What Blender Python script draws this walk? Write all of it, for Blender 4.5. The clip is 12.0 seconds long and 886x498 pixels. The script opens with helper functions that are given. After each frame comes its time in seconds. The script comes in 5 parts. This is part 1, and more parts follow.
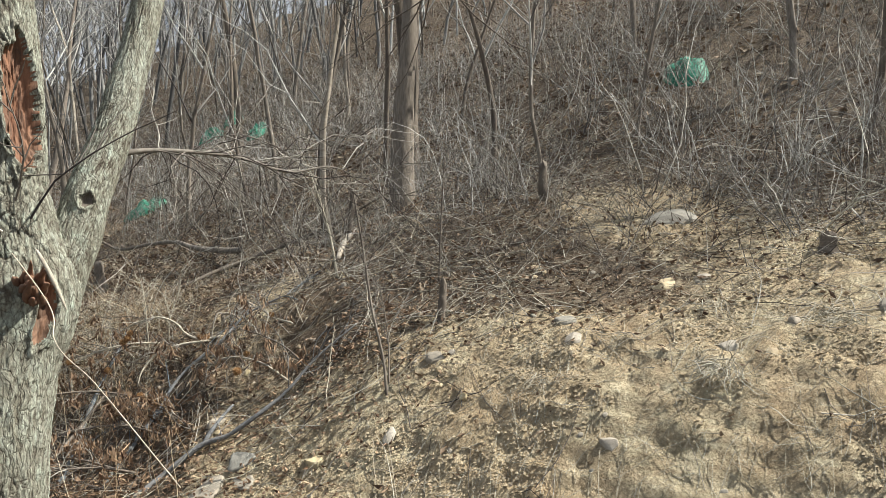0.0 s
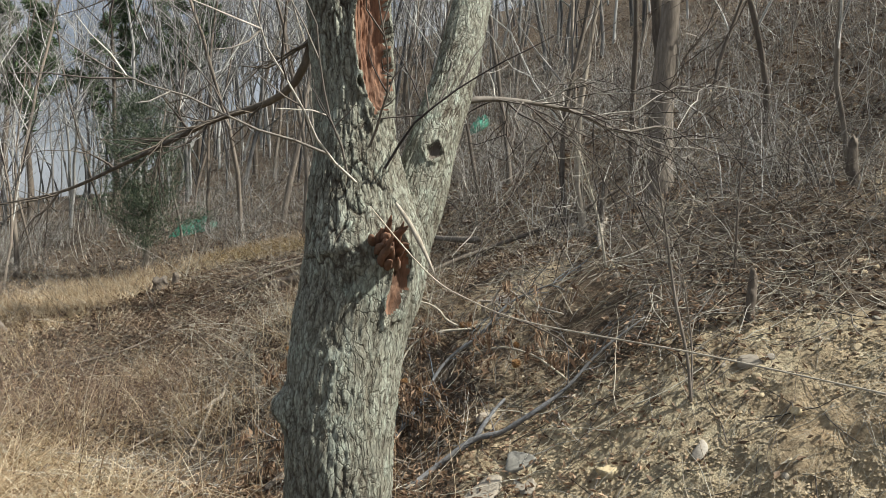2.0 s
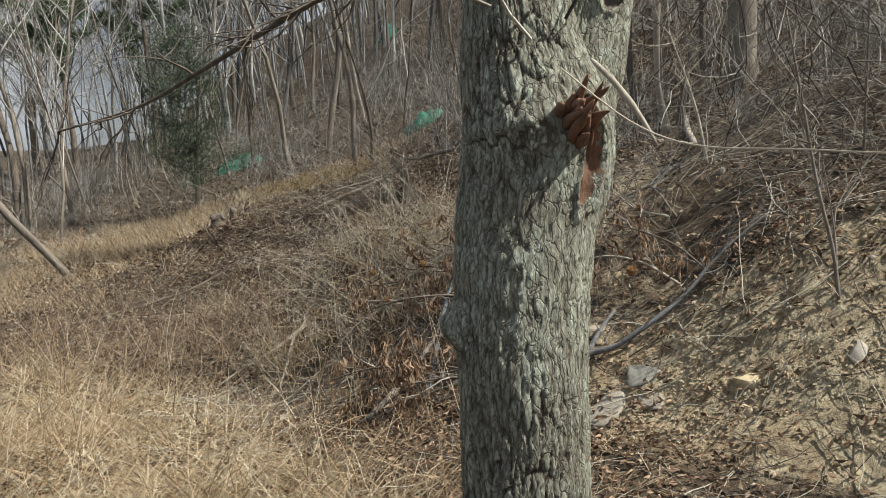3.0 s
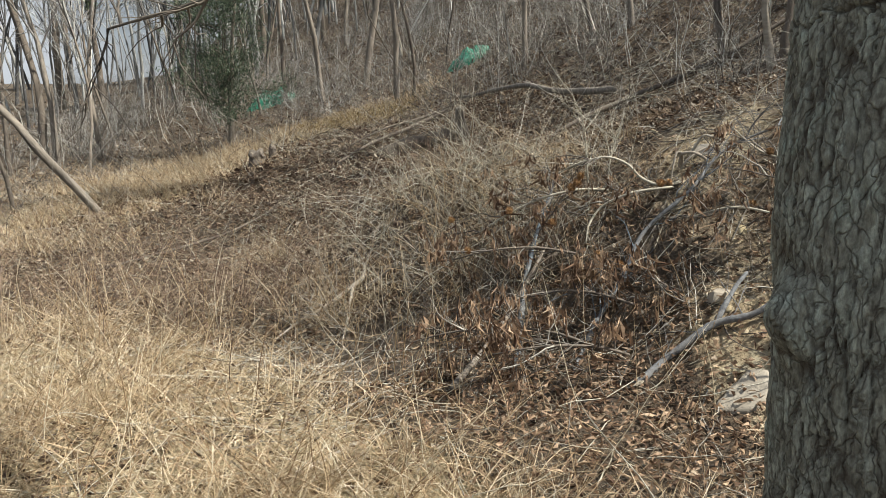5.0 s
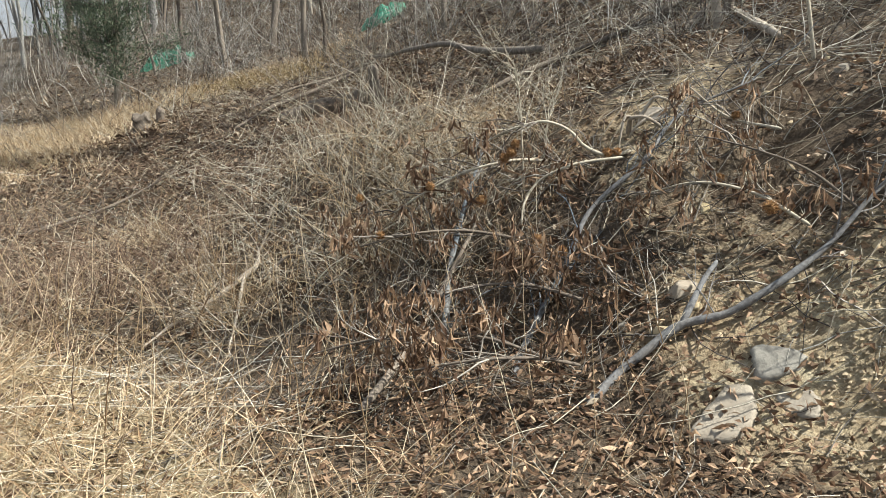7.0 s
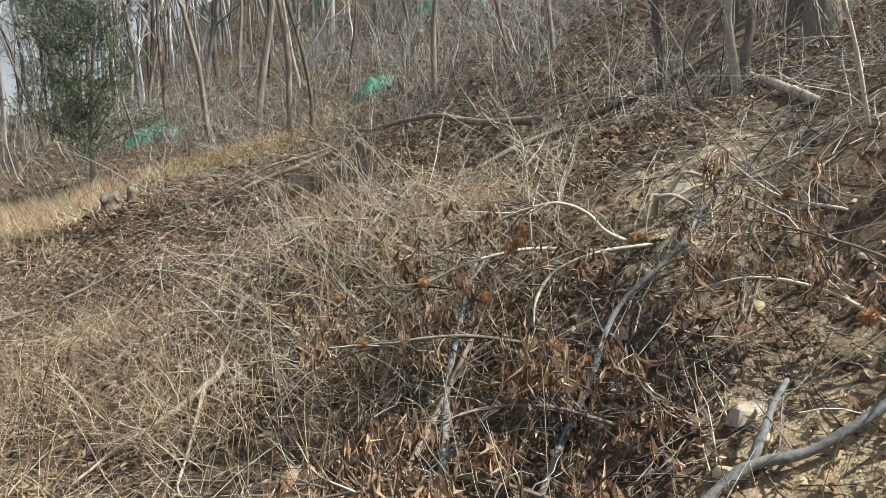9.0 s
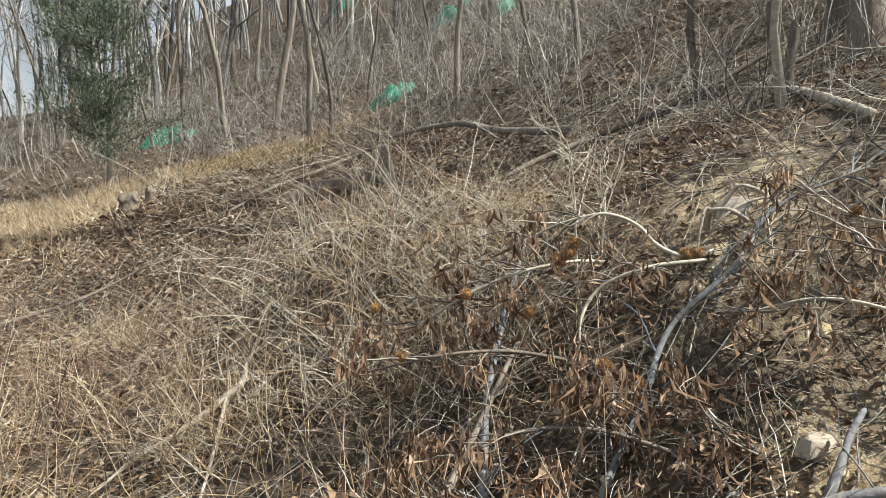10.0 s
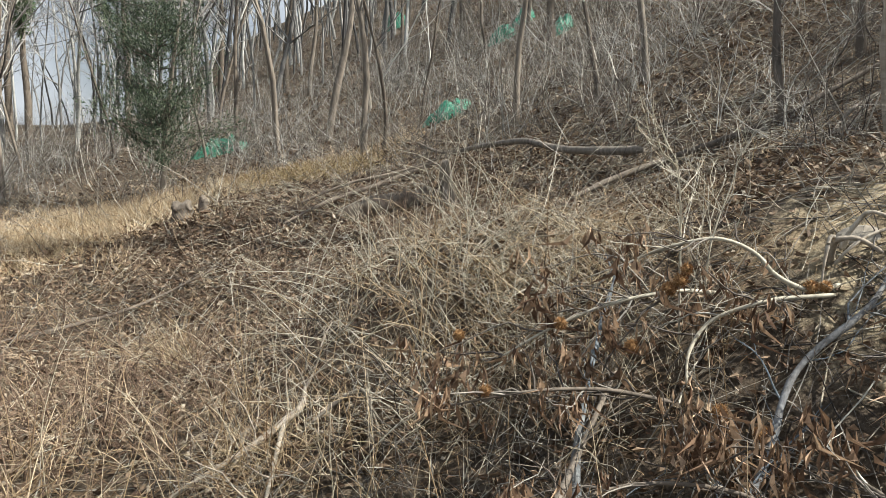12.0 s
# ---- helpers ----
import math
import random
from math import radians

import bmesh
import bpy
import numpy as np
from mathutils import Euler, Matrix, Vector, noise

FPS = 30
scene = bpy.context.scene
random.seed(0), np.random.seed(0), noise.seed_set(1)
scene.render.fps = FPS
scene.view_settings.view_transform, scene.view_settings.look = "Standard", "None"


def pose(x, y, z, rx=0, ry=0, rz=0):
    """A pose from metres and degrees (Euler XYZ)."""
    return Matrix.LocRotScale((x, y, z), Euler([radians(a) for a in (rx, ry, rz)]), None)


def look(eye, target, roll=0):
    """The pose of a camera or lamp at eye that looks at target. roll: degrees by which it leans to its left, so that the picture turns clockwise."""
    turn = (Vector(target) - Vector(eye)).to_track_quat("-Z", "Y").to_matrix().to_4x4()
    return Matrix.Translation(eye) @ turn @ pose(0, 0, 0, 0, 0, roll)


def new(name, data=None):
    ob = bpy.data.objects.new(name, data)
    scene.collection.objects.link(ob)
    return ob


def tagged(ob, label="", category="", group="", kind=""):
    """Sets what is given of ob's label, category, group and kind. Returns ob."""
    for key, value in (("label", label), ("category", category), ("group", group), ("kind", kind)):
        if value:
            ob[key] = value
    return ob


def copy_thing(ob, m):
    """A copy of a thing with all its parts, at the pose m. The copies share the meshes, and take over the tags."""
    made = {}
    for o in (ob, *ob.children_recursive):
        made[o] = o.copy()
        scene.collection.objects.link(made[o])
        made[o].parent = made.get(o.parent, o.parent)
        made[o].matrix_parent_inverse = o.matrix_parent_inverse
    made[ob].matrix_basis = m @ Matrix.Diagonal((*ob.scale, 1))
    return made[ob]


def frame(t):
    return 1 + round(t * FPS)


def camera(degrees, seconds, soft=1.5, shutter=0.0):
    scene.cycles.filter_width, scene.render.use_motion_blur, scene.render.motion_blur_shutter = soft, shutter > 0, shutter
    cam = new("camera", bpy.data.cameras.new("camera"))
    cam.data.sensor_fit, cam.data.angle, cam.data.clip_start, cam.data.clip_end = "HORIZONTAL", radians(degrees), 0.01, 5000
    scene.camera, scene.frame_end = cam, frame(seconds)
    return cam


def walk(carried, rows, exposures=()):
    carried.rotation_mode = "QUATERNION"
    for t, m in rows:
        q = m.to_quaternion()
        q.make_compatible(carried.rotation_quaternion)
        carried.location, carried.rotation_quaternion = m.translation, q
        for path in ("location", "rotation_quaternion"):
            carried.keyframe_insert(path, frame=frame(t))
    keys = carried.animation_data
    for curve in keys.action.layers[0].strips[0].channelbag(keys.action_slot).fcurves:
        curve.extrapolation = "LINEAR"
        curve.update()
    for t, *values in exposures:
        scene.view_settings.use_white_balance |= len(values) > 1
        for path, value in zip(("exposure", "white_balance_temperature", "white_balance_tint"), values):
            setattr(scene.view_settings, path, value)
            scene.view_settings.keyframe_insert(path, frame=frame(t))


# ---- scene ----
cam = camera(61.1, 12.0, 0.45)
PATH = [
    (0, (-0.071, -2.996, 1.663), (1.057, -1.345, 1.634), -0.6),
    (0.5, (-0.123, -2.839, 1.636), (0.973, -1.167, 1.597), -0.8),
    (1, (-0.193, -2.678, 1.62), (0.887, -0.995, 1.572), -0.9),
    (1.5, (-0.251, -2.469, 1.583), (0.725, -0.723, 1.552), -1.1),
    (2, (-0.338, -2.246, 1.55), (0.325, -0.359, 1.519), 0.6),
    (2.5, (-0.462, -2.005, 1.491), (0.13, -0.102, 1.328), -3.8),
    (3, (-0.561, -1.754, 1.444), (-0.001, 0.153, 1.217), -3.5),
    (3.5, (-0.632, -1.54, 1.417), (-0.115, 0.369, 1.119), -2.2),
    (3.7, (-0.663, -1.451, 1.391), (-0.155, 0.46, 1.088), -2.4),
    (5.3, (-0.8, -0.852, 1.367), (-0.301, 1.048, 0.993), -2.2),
    (5.5, (-0.801, -0.763, 1.349), (-0.231, 1.119, 0.982), -1.6),
    (6, (-0.78, -0.558, 1.33), (-0.121, 1.292, 0.95), -1.7),
    (6.5, (-0.624, -0.314, 1.293), (0.044, 1.523, 0.868), -1.6),
    (6.7, (-0.573, -0.267, 1.3), (0.102, 1.559, 0.843), -1.5),
    (8.3, (-0.38, 0.248, 1.314), (0.402, 2.047, 0.924), -2.0),
    (8.5, (-0.342, 0.324, 1.319), (0.412, 2.149, 1.004), -2.1),
    (9, (-0.281, 0.451, 1.321), (0.45, 2.292, 1.044), -2.3),
    (9.5, (-0.298, 0.536, 1.306), (0.421, 2.384, 1.047), -2.1),
    (10, (-0.359, 0.658, 1.299), (0.355, 2.51, 1.049), -0.8),
    (10.5, (-0.399, 0.746, 1.299), (0.292, 2.606, 1.052), 1.0),
    (11, (-0.388, 0.845, 1.281), (0.278, 2.716, 1.043), 1.1),
    (11.5, (-0.371, 0.955, 1.27), (0.262, 2.84, 1.055), 1.1),
    (12, (-0.431, 1.025, 1.257), (0.187, 2.917, 1.062), 1.0),
]
walk(cam, [(t, look(eye, target, roll)) for t, eye, target, roll in PATH],
     exposures=[(0, 1.05), (1.5, 0.99), (2.5, 0.62), (3.5, 0.71), (5.5, 1.02), (8.5, 1.26), (9.5, 1.27), (10.8, 1.5), (12, 1.22)])

# ---- light ----
world = bpy.data.worlds.new("winter_sky")
scene.world = world
world.use_nodes = True
wn = world.node_tree
sky = wn.nodes.new("ShaderNodeTexSky")
sky.sky_type = "NISHITA"
sky.sun_disc = False
SUN_EL, SUN_BEARING = radians(49), radians(121)      # bearing clockwise from +Y
sky.sun_elevation, sky.sun_rotation = SUN_EL, SUN_BEARING
sky.air_density, sky.dust_density = 1.0, 4.5
wn.nodes["Background"].inputs["Strength"].default_value = 0.052
way = wn.nodes.new("ShaderNodeTexCoord")
cloud = wn.nodes.new("ShaderNodeTexNoise")
cloud.inputs["Scale"].default_value, cloud.inputs["Detail"].default_value = 3.0, 6.0
wn.links.new(way.outputs["Generated"], cloud.inputs["Vector"])
cover = wn.nodes.new("ShaderNodeMapRange")
cover.inputs["From Min"].default_value, cover.inputs["From Max"].default_value = 0.40, 0.62
cover.inputs["To Min"].default_value, cover.inputs["To Max"].default_value = 0.3, 0.95
wn.links.new(cloud.outputs["Fac"], cover.inputs["Value"])
veil = wn.nodes.new("ShaderNodeMix")
veil.data_type = "RGBA"
wn.links.new(cover.outputs["Result"], veil.inputs[0])
wn.links.new(sky.outputs[0], veil.inputs[6])
veil.inputs[7].default_value = (7.0, 7.5, 8.1, 1)
wn.links.new(veil.outputs[2], wn.nodes["Background"].inputs["Color"])
sun = new("sun", bpy.data.lights.new("sun", "SUN"))
sun.data.energy, sun.data.angle, sun.data.color = 5.0, radians(0.55), (1.0, 0.93, 0.82)
SUN_DIR = Vector((math.sin(SUN_BEARING) * math.cos(SUN_EL), math.cos(SUN_BEARING) * math.cos(SUN_EL), math.sin(SUN_EL)))
sun.matrix_world = look(SUN_DIR * 60, (0, 0, 0))

# ---- materials ----


def material(name, rough=0.85):
    m = bpy.data.materials.new(name)
    m.use_nodes = True
    b = m.node_tree.nodes["Principled BSDF"]
    b.inputs["Roughness"].default_value = rough
    b.inputs["Specular IOR Level"].default_value = 0.25
    return m, m.node_tree, b


def noise_tex(nt, vec, scale, detail=5.0, rough=0.6):
    n = nt.nodes.new("ShaderNodeTexNoise")
    n.inputs["Scale"].default_value, n.inputs["Detail"].default_value, n.inputs["Roughness"].default_value = scale, detail, rough
    if vec is not None:
        nt.links.new(vec, n.inputs["Vector"])
    return n.outputs["Fac"]


def ramp(nt, fac, stops):
    r = nt.nodes.new("ShaderNodeValToRGB")
    els = r.color_ramp.elements
    while len(els) < len(stops):
        els.new(0.5)
    for el, (p, col) in zip(els, stops):
        el.position, el.color = p, (col[0] * 0.92, col[1], col[2] * 1.08, 1)
    nt.links.new(fac, r.inputs["Fac"])
    return r.outputs["Color"]


def mix(nt, fac, a, b, mode="MIX"):
    n = nt.nodes.new("ShaderNodeMix")
    n.data_type, n.blend_type = "RGBA", mode
    for sock, val in ((n.inputs[0], fac), (n.inputs[6], a), (n.inputs[7], b)):
        if isinstance(val, (int, float)):
            sock.default_value = val
        elif isinstance(val, tuple):
            sock.default_value = (*val, 1)
        else:
            nt.links.new(val, sock)
    return n.outputs[2]


def bump(nt, b, height, strength, distance):
    n = nt.nodes.new("ShaderNodeBump")
    n.inputs["Strength"].default_value, n.inputs["Distance"].default_value = strength, distance
    nt.links.new(height, n.inputs["Height"])
    nt.links.new(n.outputs["Normal"], b.inputs["Normal"])


def position(nt):
    return nt.nodes.new("ShaderNodeNewGeometry").outputs["Position"]


def object_coords(nt, scale=(1, 1, 1)):
    tc = nt.nodes.new("ShaderNodeTexCoord")
    mp = nt.nodes.new("ShaderNodeMapping")
    mp.inputs["Scale"].default_value = scale
    nt.links.new(tc.outputs["Object"], mp.inputs["Vector"])
    return mp.outputs["Vector"]


def bark_material(name, stops, grain=(14, 14, 3), depth=0.01, lichen=0.0):
    m, nt, b = material(name, 0.92)
    v = object_coords(nt, grain)
    f = noise_tex(nt, v, 2.2, 7, 0.65)
    col = ramp(nt, f, stops)
    big = noise_tex(nt, object_coords(nt), 2.5, 3)
    col = mix(nt, ramp(nt, big, [(0.35, (0, 0, 0)), (0.7, (0.4, 0.4, 0.4))]), col, (0.26, 0.23, 0.18))
    if lichen:
        lf = noise_tex(nt, object_coords(nt), 11, 6, 0.7)
        col = mix(nt, ramp(nt, lf, [(0.56, (0, 0, 0)), (0.66, (lichen, lichen, lichen))]), col, (0.33, 0.36, 0.28))
    if name == "furrowed_bark":
        plate = nt.nodes.new("ShaderNodeAttribute")
        plate.attribute_name = "plate"
        col = mix(nt, 1.0, col, ramp(nt, plate.outputs["Fac"], [(0.0, (0.66, 0.62, 0.58)), (0.5, (0.98, 0.96, 0.92)), (1.0, (1.3, 1.32, 1.3))]), "MULTIPLY")
        wav = nt.nodes.new("ShaderNodeTexNoise")
        wav.inputs["Scale"].default_value, wav.inputs["Detail"].default_value = 14.0, 4.0
        nt.links.new(object_coords(nt), wav.inputs["Vector"])
        bent = nt.nodes.new("ShaderNodeVectorMath")
        bent.operation = "MULTIPLY_ADD"
        nt.links.new(wav.outputs["Color"], bent.inputs[0])
        bent.inputs[1].default_value = (4.0, 4.0, 2.0)
        nt.links.new(object_coords(nt, (58, 58, 9)), bent.inputs[2])
        cell = nt.nodes.new("ShaderNodeTexVoronoi")
        cell.feature = "DISTANCE_TO_EDGE"
        cell.inputs["Scale"].default_value = 1.0
        nt.links.new(bent.outputs[0], cell.inputs["Vector"])
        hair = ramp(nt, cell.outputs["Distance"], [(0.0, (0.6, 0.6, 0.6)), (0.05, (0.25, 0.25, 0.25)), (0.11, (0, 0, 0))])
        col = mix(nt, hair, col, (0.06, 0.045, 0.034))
        speck = noise_tex(nt, object_coords(nt, (1, 1, 0.4)), 150, 4, 0.7)
        col = mix(nt, 1.0, col, ramp(nt, speck, [(0.3, (0.62, 0.6, 0.58)), (0.5, (1.05, 1.05, 1.03)), (0.72, (1.7, 1.7, 1.62))]), "MULTIPLY")
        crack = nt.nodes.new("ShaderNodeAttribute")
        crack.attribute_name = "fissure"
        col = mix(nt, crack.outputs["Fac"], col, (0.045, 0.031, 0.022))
        fine = noise_tex(nt, object_coords(nt, (60, 60, 18)), 2.0, 6, 0.75)
        edge = nt.nodes.new("ShaderNodeMath")
        edge.operation = "SUBTRACT"
        nt.links.new(fine, edge.inputs[0])
        nt.links.new(hair, edge.inputs[1])
        bump(nt, b, edge.outputs[0], 0.9, 0.006)
    else:
        rnd = nt.nodes.new("ShaderNodeObjectInfo").outputs["Random"]
        col = mix(nt, ramp(nt, rnd, [(0.0, (0, 0, 0)), (1.0, (0.45, 0.45, 0.45))]), col, (0.20, 0.17, 0.14))
        bump(nt, b, f, 0.8, depth)
    nt.links.new(col, b.inputs["Base Color"])
    return m


def scatter_material(name, stops, rough=0.8, sheen=0.0, through_light=0.0):
    """Small pieces by the thousand: each island takes its own tone, with a mottled surface."""
    m, nt, b = material(name, rough)
    isl = nt.nodes.new("ShaderNodeNewGeometry").outputs["Random Per Island"]
    col = ramp(nt, isl, stops)
    f = noise_tex(nt, position(nt), 60, 3)
    col = mix(nt, 1.0, col, ramp(nt, f, [(0.25, (0.6, 0.58, 0.55)), (0.75, (1.25, 1.22, 1.2))]), "MULTIPLY")
    nt.links.new(col, b.inputs["Base Color"])
    if through_light:
        t = nt.nodes.new("ShaderNodeBsdfTranslucent")
        nt.links.new(col, t.inputs["Color"])
        mx = nt.nodes.new("ShaderNodeMixShader")
        mx.inputs[0].default_value = through_light
        nt.links.new(b.outputs[0], mx.inputs[1])
        nt.links.new(t.outputs[0], mx.inputs[2])
        nt.links.new(mx.outputs[0], nt.nodes["Material Output"].inputs["Surface"])
    return m


def stone_material(name, stops, grain=9):
    m, nt, b = material(name, 0.88)
    v = object_coords(nt)
    f = noise_tex(nt, v, grain, 8, 0.65)
    col = ramp(nt, f, stops)
    rnd = nt.nodes.new("ShaderNodeObjectInfo").outputs["Random"]
    col = mix(nt, ramp(nt, rnd, [(0.0, (0, 0, 0)), (1.0, (0.5, 0.5, 0.5))]), col, (0.34, 0.29, 0.22))
    nt.links.new(col, b.inputs["Base Color"])
    bump(nt, b, noise_tex(nt, v, grain * 4, 6, 0.7), 0.7, 0.008)
    return m


M_BARK = bark_material("furrowed_bark", [(0.25, (0.14, 0.105, 0.07)), (0.42, (0.235, 0.19, 0.13)), (0.6, (0.34, 0.295, 0.21)), (0.8, (0.46, 0.42, 0.32))], (16, 16, 5), 0.008, 0.38)
M_GREYBARK = bark_material("grey_bark", [(0.3, (0.07, 0.06, 0.05)), (0.5, (0.17, 0.145, 0.12)), (0.7, (0.29, 0.25, 0.20))])
M_PALEBARK = bark_material("pale_bark", [(0.3, (0.22, 0.18, 0.14)), (0.5, (0.38, 0.33, 0.26)), (0.7, (0.50, 0.45, 0.37))], (5, 5, 16), 0.003)
M_DARKBARK = bark_material("dark_bark", [(0.3, (0.03, 0.025, 0.022)), (0.55, (0.09, 0.075, 0.062)), (0.75, (0.18, 0.15, 0.12))])
M_BLUEBARK = bark_material("smooth_grey_bark", [(0.3, (0.045, 0.06, 0.075)), (0.5, (0.11, 0.135, 0.155)), (0.7, (0.24, 0.265, 0.28))], (22, 22, 22), 0.006)
M_DEADWOOD = bark_material("weathered_wood", [(0.3, (0.20, 0.16, 0.12)), (0.5, (0.42, 0.36, 0.28)), (0.72, (0.60, 0.54, 0.45))], (20, 20, 3), 0.004)
M_HEART = bark_material("red_heartwood", [(0.3, (0.035, 0.014, 0.009)), (0.5, (0.16, 0.055, 0.026)), (0.7, (0.32, 0.13, 0.062))], (22, 22, 3), 0.008)
M_TWIG = scatter_material("twig", [(0.0, (0.045, 0.035, 0.03)), (0.45, (0.13, 0.102, 0.08)), (0.78, (0.30, 0.25, 0.195)), (1.0, (0.64, 0.56, 0.45))])
M_CROWNTWIG = scatter_material("crown_twig", [(0.0, (0.09, 0.074, 0.064)), (0.45, (0.25, 0.215, 0.18)), (0.8, (0.44, 0.39, 0.33)), (1.0, (0.66, 0.60, 0.51))])
M_FARWOOD = scatter_material("distant_bark", [(0.0, (0.07, 0.062, 0.056)), (0.5, (0.21, 0.188, 0.165)), (0.85, (0.37, 0.335, 0.29)), (1.0, (0.58, 0.53, 0.46))])
M_WEED = scatter_material("red_brown_weed", [(0.0, (0.07, 0.042, 0.03)), (0.4, (0.19, 0.115, 0.075)), (0.75, (0.33, 0.22, 0.14)), (1.0, (0.52, 0.41, 0.28))])
M_PALETWIG = scatter_material("pale_twig", [(0.0, (0.28, 0.22, 0.15)), (0.5, (0.46, 0.38, 0.27)), (1.0, (0.60, 0.52, 0.40))])
M_GRASS = scatter_material("dry_grass", [(0.0, (0.235, 0.13, 0.065)), (0.4, (0.49, 0.33, 0.18)), (0.75, (0.71, 0.52, 0.32)), (1.0, (0.86, 0.71, 0.51))], 0.6, 0, 0.3)
M_LEAF = scatter_material("dead_leaf", [(0.0, (0.085, 0.05, 0.032)), (0.3, (0.14, 0.083, 0.049)), (0.6, (0.235, 0.152, 0.092)), (0.85, (0.36, 0.25, 0.16)), (1.0, (0.52, 0.42, 0.30))], 0.7, 0, 0.2)
M_REDLEAF = scatter_material("russet_leaf", [(0.0, (0.11, 0.058, 0.035)), (0.4, (0.235, 0.138, 0.08)), (0.75, (0.40, 0.25, 0.15)), (1.0, (0.62, 0.41, 0.25))], 0.65, 0, 0.25)
M_NEEDLE = scatter_material("evergreen_foliage", [(0.0, (0.045, 0.062, 0.04)), (0.5, (0.09, 0.115, 0.068)), (1.0, (0.19, 0.205, 0.12))], 0.7, 0, 0.2)
M_PINE = scatter_material("pine_needles", [(0.0, (0.06, 0.095, 0.045)), (0.6, (0.13, 0.175, 0.085)), (1.0, (0.22, 0.25, 0.13))], 0.6, 0, 0.2)
M_MOSS = scatter_material("moss_and_ivy", [(0.0, (0.17, 0.105, 0.045)), (0.6, (0.36, 0.24, 0.11)), (1.0, (0.52, 0.39, 0.21))], 0.8, 0, 0.2)
M_BURR = scatter_material("burr_spines", [(0.0, (0.18, 0.075, 0.025)), (0.5, (0.32, 0.15, 0.055)), (1.0, (0.46, 0.26, 0.11))], 0.7)
M_ROCK = stone_material("grey_stone", [(0.3, (0.20, 0.18, 0.15)), (0.5, (0.255, 0.232, 0.19)), (0.7, (0.32, 0.292, 0.243))])
M_PALEROCK = stone_material("pale_rock", [(0.3, (0.24, 0.21, 0.17)), (0.5, (0.35, 0.31, 0.255)), (0.7, (0.46, 0.42, 0.35))])
M_SLAB = stone_material("slab_rock", [(0.3, (0.17, 0.155, 0.13)), (0.5, (0.25, 0.23, 0.19)), (0.7, (0.37, 0.34, 0.28))], 14)
M_YELLOWROCK = stone_material("yellow_stone", [(0.3, (0.36, 0.27, 0.14)), (0.5, (0.54, 0.43, 0.25)), (0.7, (0.66, 0.55, 0.36))])
M_CLOD = stone_material("earth_clod", [(0.3, (0.30, 0.22, 0.13)), (0.5, (0.42, 0.33, 0.20)), (0.7, (0.55, 0.45, 0.29))])

M_NET, nt, b = material("green_netting", 0.55)
f = noise_tex(nt, position(nt), 7, 6, 0.7)
nt.links.new(ramp(nt, f, [(0.3, (0.015, 0.10, 0.06)), (0.55, (0.04, 0.22, 0.14)), (0.75, (0.20, 0.44, 0.33))]), b.inputs["Base Color"])
bump(nt, b, noise_tex(nt, position(nt), 40, 4), 0.6, 0.02)

M_ROPE, nt, b = material("straw_rope", 0.8)
nt.links.new(ramp(nt, noise_tex(nt, position(nt), 120, 3), [(0.3, (0.38, 0.31, 0.22)), (0.7, (0.62, 0.54, 0.42))]), b.inputs["Base Color"])

# ground: sandy subsoil, brown humus and matted litter, mixed by the "sand" attribute and noise
M_GROUND, nt, b = material("forest_soil", 0.95)
p = position(nt)
n_big, n_mid, n_fine = noise_tex(nt, p, 1.3, 6), noise_tex(nt, p, 7, 8, 0.7), noise_tex(nt, p, 38, 6, 0.7)
sand = ramp(nt, n_mid, [(0.25, (0.31, 0.21, 0.115)), (0.40, (0.49, 0.36, 0.21)), (0.56, (0.65, 0.505, 0.31)), (0.76, (0.77, 0.64, 0.44))])
sand = mix(nt, ramp(nt, n_big, [(0.45, (0, 0, 0)), (0.7, (0.5, 0.5, 0.5))]), sand, (0.47, 0.29, 0.15))
band = nt.nodes.new("ShaderNodeMapping")
band.inputs["Scale"].default_value = (1.6, 1.6, 9.0)
nt.links.new(p, band.inputs["Vector"])
n_band = noise_tex(nt, band.outputs["Vector"], 2.6, 8, 0.72)
sand = mix(nt, ramp(nt, n_band, [(0.44, (0, 0, 0)), (0.56, (0.6, 0.6, 0.6))]), sand, (0.40, 0.30, 0.19))
sand = mix(nt, ramp(nt, n_band, [(0.30, (0.7, 0.7, 0.7)), (0.42, (0, 0, 0))]), sand, (0.78, 0.64, 0.44))
humus = ramp(nt, n_mid, [(0.28, (0.04, 0.028, 0.02)), (0.45, (0.10, 0.07, 0.047)), (0.6, (0.18, 0.128, 0.084)), (0.78, (0.33, 0.245, 0.16))])
humus = mix(nt, ramp(nt, n_big, [(0.4, (0, 0, 0)), (0.72, (0.55, 0.55, 0.55))]), humus, (0.17, 0.12, 0.075))
att = nt.nodes.new("ShaderNodeAttribute")
att.attribute_name = "sand"
edge = nt.nodes.new("ShaderNodeMath")
edge.operation = "MULTIPLY_ADD"
nt.links.new(n_mid, edge.inputs[0])
edge.inputs[1].default_value = 0.9
nt.links.new(att.outputs["Fac"], edge.inputs[2])
msk = ramp(nt, edge.outputs[0], [(0.72, (0, 0, 0)), (0.95, (1, 1, 1))])
col = mix(nt, msk, humus, sand)
mat_of_straw = nt.nodes.new("ShaderNodeAttribute")
mat_of_straw.attribute_name = "straw"
fade = nt.nodes.new("ShaderNodeMath")
fade.operation = "MULTIPLY_ADD"
nt.links.new(n_mid, fade.inputs[0])
fade.inputs[1].default_value = 0.9
nt.links.new(mat_of_straw.outputs["Fac"], fade.inputs[2])
